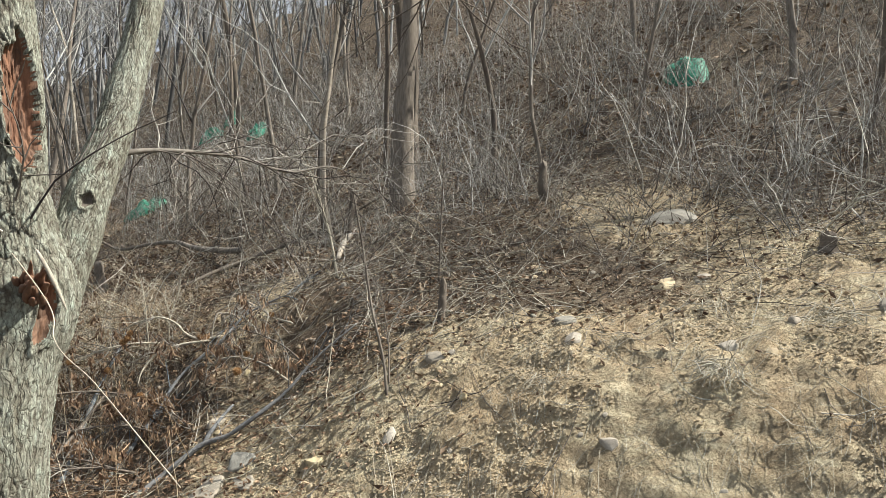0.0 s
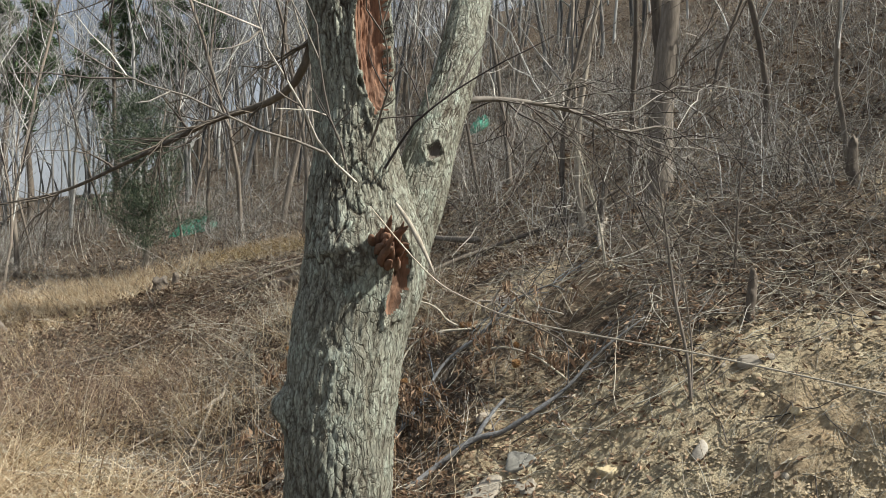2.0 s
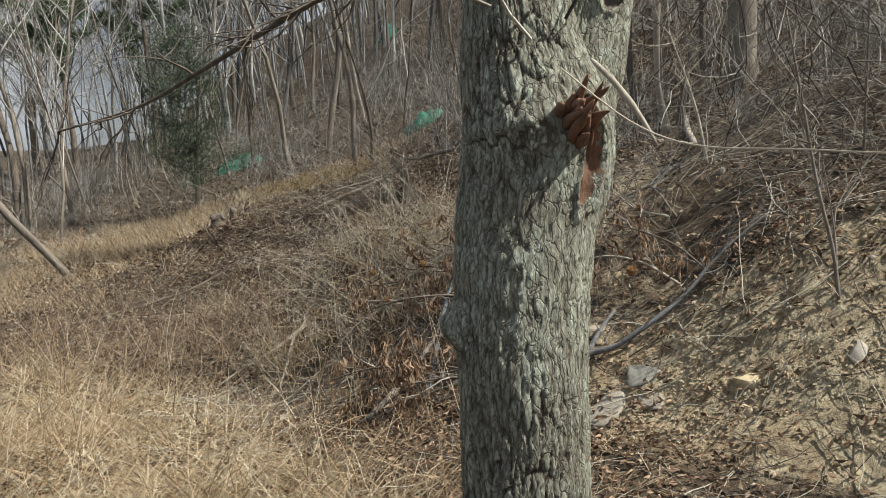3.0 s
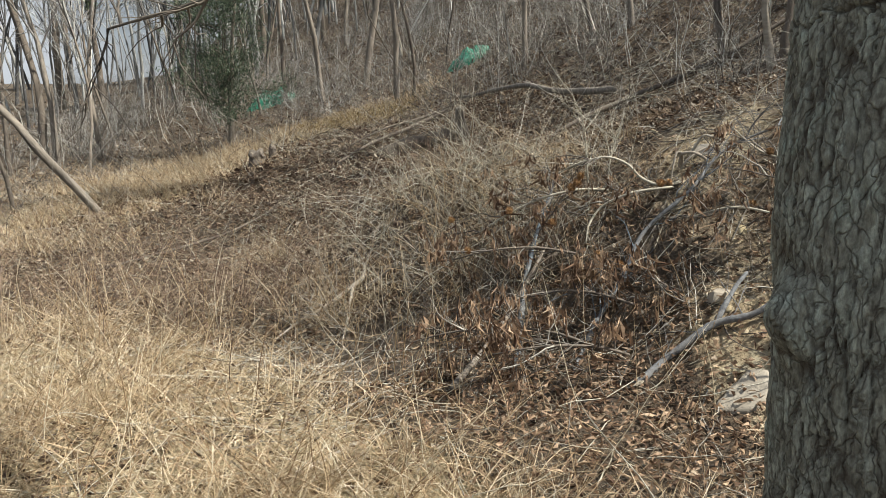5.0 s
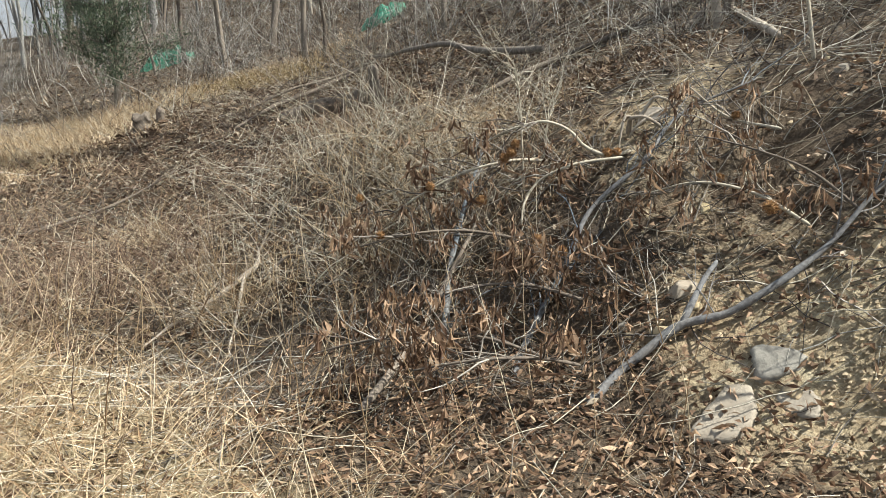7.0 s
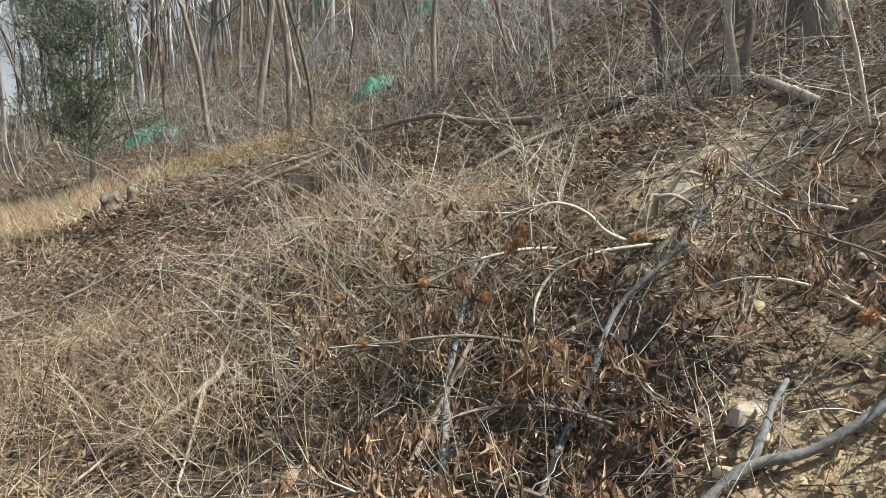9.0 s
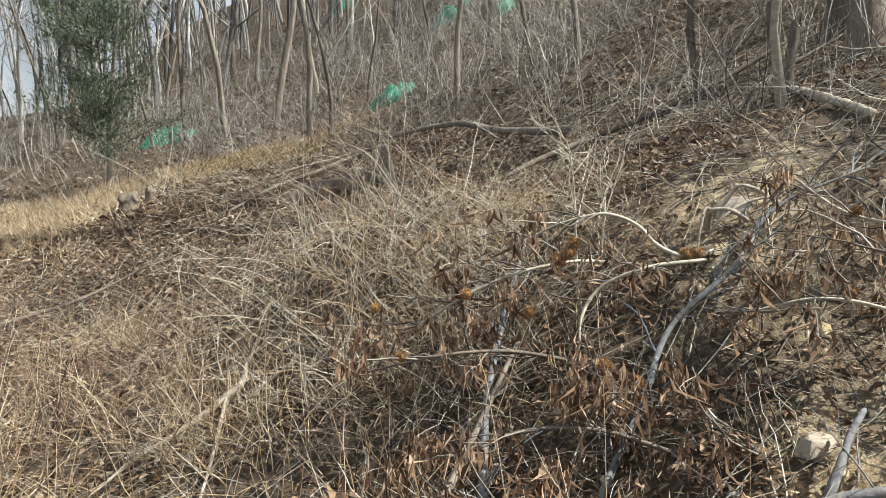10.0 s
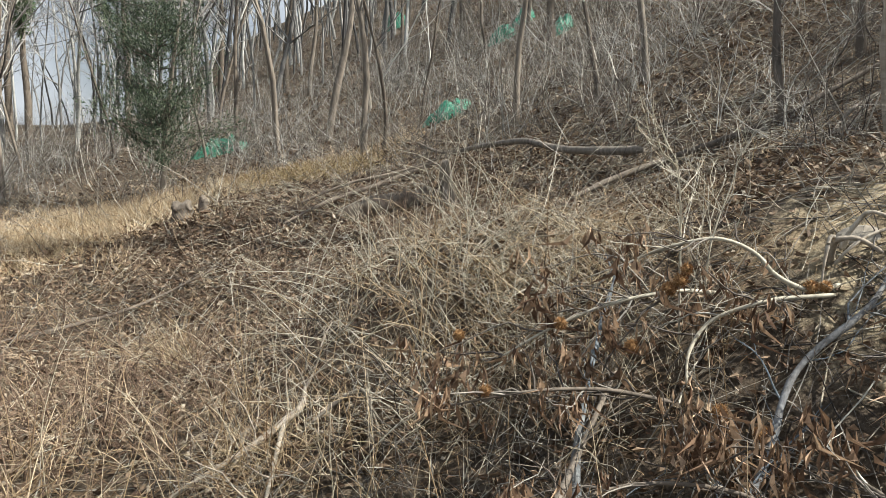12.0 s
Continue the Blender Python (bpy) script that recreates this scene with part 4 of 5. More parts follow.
def lying(name, pts, mat, label, category, k=12, rings=40, amount=0.18, seed=0, twigs=0, group="", sink=0.3):
    """A limb along (x, y, lift, radius) rows, lift counted from the ground."""
    rows = np.array([(x, y, float(smooth_ground(x, y)) + lift, r) for x, y, lift, r in pts])
    o = rows[0, :3].copy()
    ob = thing(name, o, label, category, group)
    rows[:, :3] -= o
    build("stem", *rough_tube(rows, rings, k, amount, 0.09, seed), mat, ob)
    if twigs:
        gen = np.random.default_rng(seed + 50)
        c = spline(rows, 20)
        s1, d1, t1 = along(c[None, :, :3], gen, twigs, 0.15)
        p1, r1 = shoots(s1, unit(d1 + gen.normal(0, 0.55, d1.shape) + np.array([0, 0, 0.25])), gen.uniform(0.15, 0.5, len(s1)), gen.uniform(0.003, 0.006, len(s1)), 7, 0.2, 0.0, 0.3, gen=gen)
        s2, d2, t2 = along(p1, gen, 3, 0.3)
        p2, r2 = shoots(s2, unit(d2 + gen.normal(0, 0.6, d2.shape)), gen.uniform(0.06, 0.2, len(s2)), np.full(len(s2), 0.002), 4, 0.2, 0.0, 0.4, gen=gen)
        tagged(build("twig_spray", *join([tubes(p1, r1, 4), tubes(p2, r2, 3)]), mat, ob), kind="stuff")
    return ob


lying("fallen_log", [(2.25, 10.4, .28, .016), (2.42, 9.9, .14, .022), (2.75, 9.2, .17, .03), (3.0, 8.6, .20, .034), (3.12, 8.2, .15, .036), (3.3, 7.6, .14, .042), (3.47, 7.08, .14, .046)], M_GREYBARK, "curved grey fallen log lying across the slope", "log", seed=1)
lying("fallen_branch", [(2.55, 6.75, .04, .016), (3.0, 6.85, .06, .026), (3.42, 6.8, .06, .028), (4.3, 6.43, .07, .026), (4.87, 6.25, .1, .022), (5.5, 6.1, .12, .014)], M_DARKBARK, "long dark fallen branch lying across the slope", "branch", seed=2, twigs=10)
lying("fallen_log", [(4.24, 5.18, .03, 0.02), (3.50, 4.10, .03, 0.028), (3.16, 3.52, .03, 0.024)], M_DEADWOOD, "pale weathered log lying down the slope", "log", seed=3, amount=0.3)
lying("fallen_branch", [(3.75, 5.2, .05, .008), (4.3, 5.5, .1, .014), (5.0, 5.4, .12, .014), (5.9, 5.1, .1, .008)], M_GREYBARK, "grey fallen branch beside the pole tree", "branch", seed=4, twigs=8)
lying("fallen_branch", [(.3, 8.0, .05, .01), (.8, 8.3, .1, .02), (1.3, 8.5, .14, .022), (1.95, 8.75, .22, .018)], M_DARKBARK, "grey brushwood branch leaning on a snag", "branch", seed=6, twigs=26)
lying("fallen_branch", [(.5, 8.5, .05, .01), (1.0, 8.6, .16, .015), (1.6, 8.7, .2, .015), (2.1, 8.8, .25, .01)], M_DARKBARK, "grey brushwood branch leaning on a snag", "branch", seed=7, twigs=26)
lying("fallen_branch", [(-2.2, 6.4, .04, .012), (-1.5, 6.75, .07, .015), (-.9, 7.1, .06, .012), (-.3, 7.35, .1, .006)], M_DARKBARK, "weathered dark branch in the dry grass", "branch", seed=8, twigs=16)
lying("fallen_branch", [(-.72, 1.93, .015, .012), (-.55, 2.05, .02, .016), (-.38, 2.2, .02, .014), (-.22, 2.27, .03, .007)], M_DEADWOOD, "short pale branch lying in the straw", "branch", seed=9)
lying("fallen_branch", [(-.68, 3.98, .03, .005), (-.47, 4.25, .05, .010), (-.25, 4.38, .07, .013), (-.08, 4.48, .09, .018), (.02, 4.54, .10, .017), (.05, 4.60, .16, .008)], M_DEADWOOD, "forked pale dead branch lying on brushwood", "branch", seed=10, twigs=14)
lying("fallen_branch", [(-.07, 4.46, .09, .012), (-.11, 4.33, .07, .012), (-.17, 4.1, .04, .009), (-.25, 3.8, .01, .006)], M_DEADWOOD, "crooked pale dead branch lying on brushwood", "branch", seed=11, twigs=6, amount=0.3)
lying("fallen_branch", [(.03, 4.45, .05, .009), (.2, 4.42, .13, .009), (.27, 4.38, .16, .008), (.31, 4.25, .10, .006), (.33, 4.12, .0, .004)], M_GREYBARK, "arched grey branch among dead leaves", "branch", seed=19, twigs=8, amount=0.3)
lying("fallen_log", [(.80, 8.02, .02, .05), (.95, 7.97, .06, .085), (1.3, 7.93, .10, .09), (1.6, 7.82, .13, .085), (1.75, 7.74, .15, .06)], M_DARKBARK, "old rotten log leaning against a snag", "log", 22, 60, 0.55, 20, twigs=60)
# grey limbs of the felled crown on the bank
lying("fallen_limb", [(.9, 2.27, .02, .015), (1.06, 2.255, .05, .018), (1.2, 2.29, .06, .018), (1.32, 2.27, .085, .019), (1.47, 2.24, .10, .02), (1.60, 2.14, .10, .016), (1.72, 2.07, .13, .015), (1.98, 2.0, .15, .011), (2.2, 1.97, .18, .009), (2.5, 1.88, .15, .005)], M_BLUEBARK, "smooth blue-grey forked limb lying on the bank", "limb", amount=0.34, seed=12, twigs=12)
lying("fallen_limb", [(1.47, 2.24, .10, .015), (1.56, 2.27, .14, .014), (1.64, 2.31, .15, .012), (1.72, 2.33, .17, .009)], M_BLUEBARK, "short blue-grey limb stub", "limb", amount=0.34, seed=13)
lying("fallen_limb", [(.85, 2.62, .0, .012), (1.05, 2.82, .03, .015), (1.33, 2.96, .06, .014), (1.55, 3.09, .07, .012), (1.86, 3.07, .09, .011), (2.12, 3.16, .09, .009), (2.5, 3.0, .12, .004)], M_BLUEBARK, "blue-grey limb lying up the bank", "limb", amount=0.34, seed=14, twigs=18)
lying("fallen_limb", [(.62, 2.9, .0, .022), (.75, 3.15, .05, .022), (.9, 3.45, .12, .018), (1.1, 3.7, .18, .012), (1.35, 3.95, .2, .006)], M_BLUEBARK, "grey limb half buried in dead leaves", "limb", amount=0.34, seed=15, twigs=9)
lying("fallen_limb", [(.2, 2.75, .02, .02), (.5, 3.05, .10, .018), (.8, 3.35, .15, .014), (1.15, 3.6, .14, .008)], M_GREYBARK, "grey limb of brushwood", "limb", seed=16, twigs=10)


def stump(name, x, y, h, r, mat, label, seed, lean=(0, 0)):
    o = (x, y, float(height(x, y)))
    ob = thing(name, o, label, "stump")
    rows = [(0, 0, -.08, r * 1.35), (0, 0, h * .2, r * 1.1), (lean[0] * .5, lean[1] * .5, h * .55, r), (lean[0], lean[1], h, r * .8)]
    v, f = rough_tube(rows, 26, 20, 0.4, 0.07, seed)
    top = v[:, 2] > h * 0.7
    v[top, 2] += (0.7 * h * fbm(v[top, 0], v[top, 1], 0.035, 3, seed))
    build("stem", v, f, mat, ob)
    return ob


stump("stump", -.59, 9.1, .22, .10, M_DARKBARK, "old rotten stump in dry grass", 1)
stump("stump", -.38, 9.15, .20, .05, M_DARKBARK, "small dark stump in dry grass", 2)
stump("snag", 1.80, 7.70, .40, .06, M_GREYBARK, "broken grey snag standing among brushwood", 3, (-.05, 0))
stump("snag", 2.93, 1.43, .30, .028, M_DARKBARK, "dark splintered snag at the top of the bank", 4, (.03, 0))
stump("snag", 4.72, 2.32, .34, .045, M_DARKBARK, "short dark broken snag", 5, (-.02, 0))
stump("snag", 4.05, 5.0, .5, .04, M_DARKBARK, "dark broken sapling stub", 6, (.05, 0))
stump("stump", 5.0, -.25, .13, .06, M_DARKBARK, "low weathered stump on bare sand", 7)
for n, rows in enumerate(([(2.02, 3.44, -.03, .016), (2.0, 3.40, .06, .015), (1.985, 3.37, .10, .014), (2.02, 3.33, .10, .012), (2.07, 3.30, .06, .010), (2.10, 3.26, .02, .009)],
                          [(2.10, 3.46, -.03, .014), (2.12, 3.42, .07, .013), (2.15, 3.38, .12, .011), (2.20, 3.33, .09, .010), (2.27, 3.27, .0, .006)],
                          [(1.99, 3.39, .10, .012), (1.94, 3.36, .14, .009), (1.90, 3.34, .09, .007), (1.88, 3.33, .0, .005)])):
    lying("dead_root", rows, M_DEADWOOD, "gnarled bleached root arching out of the bank", "root", 12, 34, 0.7, 80 + n, group="bleached roots")
lying("fallen_branch", [(1.97, 3.36, .01, .006), (1.98, 3.33, .06, .007), (2.06, 3.31, .085, .007), (2.16, 3.28, .08, .006), (2.26, 3.24, .05, .004)], M_DEADWOOD, "arched bleached root on the bank", "root", seed=18)


# ---- chestnut burrs and the dead boughs that carry them ----


def burr_mesh():
    gen = np.random.default_rng(40)
    n = 420
    d = unit(gen.normal(0, 1, (n, 3)))
    p = np.stack([d * 0.014, d * 0.022 + gen.normal(0, 0.0015, (n, 3)), d * gen.uniform(0.026, 0.033, (n, 1)) + gen.normal(0, 0.003, (n, 3))], 1)
    v, f = tubes(p, np.tile([0.0016, 0.0011, 0.0003], (n, 1)), 3)
    u = np.linspace(0, np.pi, 9)
    w = np.linspace(0, 2 * np.pi, 13)[:-1]
    U, W = np.meshgrid(u, w, indexing="ij")
    core = np.stack([np.sin(U) * np.cos(W), np.sin(U) * np.sin(W), np.cos(U)], -1).reshape(-1, 3) * 0.02
    i, j = np.meshgrid(np.arange(8), np.arange(12), indexing="ij")
    cf = np.stack([i * 12 + j, (i + 1) * 12 + j, (i + 1) * 12 + (j + 1) % 12, i * 12 + (j + 1) % 12], -1).reshape(-1, 4)
    return join([(v, f), (core, cf)])


burr_data = None


def burr(parent, place, size):
    global burr_data
    if burr_data is None:
        ob = build("burr", *burr_mesh(), M_BURR, parent)
        burr_data = ob.data
    else:
        ob = new("burr", burr_data)
        ob.parent = parent
    ob.location = Vector(place) - parent.location
    ob.scale = (size, size, size)
    ob.rotation_euler = (place[0] * 50, place[1] * 70, 0)


def dead_bough(rows, seed, leaf_count, twigs, burrs=(), mat=M_PALETWIG, label="", drop=0.9):
    """A dead chestnut bough; rows x, y, z, radius in the world; withered leaves hang from its twigs."""
    gen = np.random.default_rng(seed)
    leaf_count = int(leaf_count * 1.15)
    rows = np.array(rows, float)
    o = rows[0, :3].copy()
    ob = thing("dead_bough", o, label, "bough", "dead chestnut boughs on the bank")
    rows[:, :3] -= o
    rows[:, 3] *= 0.75
    build("stem", *rough_tube(rows, 36, 8, 0.22, 0.05, seed), mat, ob)
    c = spline(rows, 24)
    s1, d1, t1 = along(c[None, :, :3], gen, twigs, 0.1)
    p1, r1 = shoots(s1, unit(d1 * 0.8 + gen.normal(0, 0.6, d1.shape) + np.array([0, 0, 0.2])), gen.uniform(0.12, 0.45, len(s1)), gen.uniform(0.0025, 0.005, len(s1)), 7, 0.25, 0.0, 0.35, gen=gen)
    s2, d2, t2 = along(p1, gen, 3, 0.3)
    p2, r2 = shoots(s2, unit(d2 + gen.normal(0, 0.6, d2.shape)), gen.uniform(0.05, 0.2, len(s2)), np.full(len(s2), 0.0018), 4, 0.25, 0.0, 0.4, gen=gen)
    tagged(build("twig_spray", *join([tubes(p1, r1, 4), tubes(p2, r2, 3)]), M_TWIG, ob), kind="stuff")
    if leaf_count:
        pick = np.concatenate([p1[:, 3:].reshape(-1, 3), p2[:, 2:].reshape(-1, 3)])
        hubs = pick[gen.integers(0, len(pick), max(1, leaf_count // 8))]
        at = hubs[gen.integers(0, len(hubs), leaf_count)] + gen.normal(0, 0.023, (leaf_count, 3))
        way = gen.normal(0, 0.2, (leaf_count, 3)) + np.array([0, 0, -drop])
        build("foliage", *leaves(at, way, gen.uniform(0.045, 0.115, leaf_count), gen.uniform(0.006, 0.015, leaf_count), gen, 1.2), M_REDLEAF, ob, "russet withered hanging leaves", smooth=False)
    for place, size in burrs:
        burr(ob, place, size)
    return ob


L1 = "dead chestnut bough with spiny brown burrs and withered leaves"
dead_bough([(1.95, 3.3, .86, .014), (1.75, 3.27, .85, .013), (1.66, 3.33, .90, .012), (1.60, 3.38, .98, .011), (1.5, 3.45, 1.03, .010), (1.36, 3.55, 1.0, .008), (1.2, 3.7, .9, .006)], 61, 60, 14, [((1.764, 3.263, .86), 1.0), ((1.81, 3.24, .865), .85)], label=L1)
dead_bough([(1.82, 3.2, .84, .012), (1.55, 3.3, .80, .011), (1.4, 3.4, .70, .010), (1.32, 3.38, .60, .009), (1.28, 3.33, .50, .006)], 62, 200, 16, [((1.25, 3.1, .47), 1.0), ((1.34, 3.0, .42), .95)], label=L1)
dead_bough([(1.5, 3.45, .82, .011), (1.25, 3.4, .84, .010), (1.05, 3.45, .80, .009), (.85, 3.55, .70, .008), (.65, 3.6, .58, .006)], 63, 170, 20, [((1.071, 3.38, .644), 1.0), ((1.17, 3.3, .87), .95), ((1.2, 3.285, .90), .95), ((1.22, 3.28, .94), .8), ((.8, 3.42, .735), .85)], label=L1)
dead_bough([(1.2, 3.3, .45, .012), (.95, 3.35, .50, .010), (.7, 3.4, .50, .008), (.4, 3.55, .42, .005)], 64, 200, 16, [((.45, 3.52, .69), .75), ((.53, 3.45, .5), .8)], mat=M_DARKBARK, label=L1)
dead_bough([(1.35, 2.75, .22, .012), (1.1, 2.9, .30, .010), (.85, 3.0, .30, .008), (.55, 3.05, .22, .005)], 65, 300, 14, mat=M_DARKBARK, label="dead bough hung with withered russet leaves")
dead_bough([(1.0, 2.5, .08, .012), (.75, 2.65, .17, .010), (.5, 2.8, .18, .008), (.2, 2.95, .10, .005)], 66, 280, 13, mat=M_DARKBARK, label="dead bough hung with withered russet leaves")
dead_bough([(1.05, 2.35, .10, .012), (.85, 2.3, .18, .010), (.6, 2.35, .20, .008), (.35, 2.5, .14, .005)], 71, 130, 9, mat=M_DARKBARK, label="dead bough hung with withered russet leaves")
dead_bough([(.75, 2.75, .08, .011), (.5, 2.65, .20, .009), (.25, 2.7, .22, .007), (.0, 2.85, .14, .004)], 72, 130, 9, mat=M_DARKBARK, label="dead bough hung with withered russet leaves")
dead_bough([(1.5, 2.45, .25, .010), (1.4, 2.6, .38, .009), (1.25, 2.75, .45, .006), (1.1, 2.9, .44, .004)], 67, 220, 14, mat=M_DARKBARK, label="dead bough hung with withered russet leaves")
dead_bough([(2.1, 2.2, .62, .012), (1.95, 2.4, .75, .010), (1.8, 2.6, .78, .007), (1.65, 2.75, .72, .004)], 68, 150, 16, [((1.62, 1.95, .78), 1.0), ((1.9, 2.55, .8), .8)], label=L1)
dead_bough([(2.2, 2.0, .68, .010), (2.1, 2.25, .86, .008), (2.0, 2.5, .94, .006), (1.95, 2.75, .98, .003)], 69, 120, 14, mat=M_DARKBARK, label="dead bough with a few withered leaves")
dead_bough([(2.3, 2.6, 1.0, .010), (2.2, 2.85, 1.05, .008), (2.15, 3.1, 1.2, .005)], 70, 60, 12, [((2.2, 2.8, 1.06), .8)], label=L1)

# white forked twig standing in the slope, and the saplings on the bank
for nm, rows, mat, lab, tw in (
        ("sapling", [(1.45, 3.62, .62, .005), (1.42, 3.6, .95, .005), (1.40, 3.59, 1.18, .004), (1.36, 3.58, 1.36, .002)], M_PALETWIG, "bleached forked dead sapling", 12),
        ("sapling", [(1.62, 3.7, .70, .005), (1.63, 3.68, 1.0, .004), (1.72, 3.68, 1.25, .003)], M_PALETWIG, "bleached forked dead sapling", 10),
        ("sapling", [(2.37, 1.24, .55, .011), (2.36, 1.26, .85, .010), (2.30, 1.3, 1.2, .009), (2.27, 1.36, 1.6, .007), (2.2, 1.4, 2.1, .004)], M_GREYBARK, "thin grey sapling rising from the bank", 16),
        ("sapling", [(2.42, 1.3, .6, .006), (2.45, 1.35, .95, .005), (2.42, 1.4, 1.35, .003)], M_GREYBARK, "thin grey sapling rising from the bank", 10),
        ("sapling", [(3.3, 2.0, 1.25, .010), (3.32, 2.0, 1.7, .008), (3.4, 2.05, 2.3, .005)], M_DARKBARK, "thin dark sapling above the bank", 16),
        ("sapling", [(2.9, 3.0, 1.2, .012), (2.85, 3.05, 1.7, .010), (2.7, 3.15, 2.3, .006)], M_PALETWIG, "slanting pale sapling on the slope", 14)):
    rows = np.array(rows)
    o = rows[0, :3].copy()
    o[2] = float(height(o[0], o[1])) - 0.02
    rows[0, 2] = o[2]
    gen = np.random.default_rng(int(o[0] * 100))
    ob = thing(nm, o, lab, "sapling", "saplings on the bank")
    rows[:, :3] -= o
    build("stem", *rough_tube(rows, 30, 7, 0.15, 0.06, 3), mat, ob)
    c = spline(rows, 20)
    s1, d1, t1 = along(c[None, :, :3], gen, tw, 0.35)
    p1, r1 = shoots(s1, unit(d1 + gen.normal(0, 0.5, d1.shape)), gen.uniform(0.15, 0.5, len(s1)), np.full(len(s1), 0.003), 7, 0.18, 0.03, 0.35, gen=gen)
    s2, d2, t2 = along(p1, gen, 3, 0.3)
    p2, r2 = shoots(s2, unit(d2 + gen.normal(0, 0.5, d2.shape)), gen.uniform(0.06, 0.22, len(s2)), np.full(len(s2), 0.0017), 4, 0.2, 0.0, 0.4, gen=gen)
    build("twig_spray", *join([tubes(p1, r1, 4), tubes(p2, r2, 3)]), mat if mat is M_PALETWIG else M_TWIG, ob)

# ---- stones ----


def stone(x, y, sx, sy, sz, turn, mat, label, seed, sunk=0.6, lift=0.0, group="stones of the bank"):
    gen = np.random.default_rng(seed)
    bm = bmesh.new()
    bmesh.ops.create_icosphere(bm, subdivisions=3 if max(sx, sy) > 0.08 else 2, radius=0.5)
    cuts = [(unit(gen.normal(0, 1, 3)), gen.uniform(0.26, 0.42)) for _ in range(9)]
    for vv in bm.verts:
        c = np.array(vv.co)
        for n, dist in cuts:
            over = c @ n - dist
            if over > 0:
                c = c - n * over * 0.85
        c = c * (1 + 0.05 * noise.noise(Vector(c) * 5 + Vector((seed, 0, 0))))
        vv.co = c * np.array([sx, sy, sz])
    me = bpy.data.meshes.new("stone")
    bm.to_mesh(me)
    bm.free()
    me.materials.append(mat)
    ob = new("stone", me)
    eps = 0.12
    nx, ny = (float(height(x + eps, y)) - float(height(x - eps, y))) / (2 * eps), (float(height(x, y + eps)) - float(height(x, y - eps))) / (2 * eps)
    q = Vector((-nx, -ny, 1)).to_track_quat("Z", "Y").to_matrix().to_4x4()
    ob.matrix_basis = Matrix.Translation((x, y, float(height(x, y)) + sz * (0.5 - sunk) * 0.7 + lift)) @ q @ pose(0, 0, 0, 0, 0, turn)
    return tagged(ob, label, "stone", group)


stone(3.38, .64, .17, .15, .11, 20, M_ROCK, "flat grey stone set in the sandy bank", 1)
stone(3.24, .40, .15, .12, .10, 50, M_PALEROCK, "rounded pale stone bedded in sand", 2)
stone(2.70, 1.15, .16, .13, .12, 10, M_ROCK, "rounded grey stone at the edge of the bank", 3)
stone(2.79, 1.10, .07, .06, .06, 80, M_PALEROCK, "small pale stone beside a grey one", 4)
stone(4.30, .25, .14, .09, .07, 30, M_PALEROCK, "long pale stone on the bank's crest", 5)
stone(4.1, .42, .2, .14, .1, 70, M_YELLOWROCK, "mossy yellowish stone on the bank's crest", 6)
stone(5.05, 1.12, .5, .38, .2, 40, M_ROCK, "broad grey boulder bedded in the slope", 7, .75)
stone(2.24, 1.0, .15, .09, .05, 100, M_PALEROCK, "thin flat pale stone on the bank", 8)
stone(1.45, 2.30, .13, .10, .11, 10, M_YELLOWROCK, "angular yellow stone under a grey limb", 12)
stone(1.62, 2.42, .18, .14, .15, 60, M_ROCK, "angular grey stone under a grey limb", 13)
stone(2.22, 3.48, .20, .13, .09, 20, M_PALEROCK, "flat pale stone beside a bleached stump", 14)
stone(1.9, 1.35, .16, .13, .10, 20, M_YELLOWROCK, "yellowish stone at the foot of the bank", 15)
stone(3.62, -.42, .15, .11, .10, 20, M_PALEROCK, "pale stone in the eroded bank", 16)
stone(3.95, -.62, .13, .07, .08, 120, M_PALEROCK, "long pale stone in the eroded bank", 17)
stone(2.85, -.25, .13, .10, .08, 0, M_PALEROCK, "angular pale stone low in the bank", 18)
stone(4.35, -.95, .2, .16, .12, 0, M_ROCK, "grey stone in the eroded bank", 19)


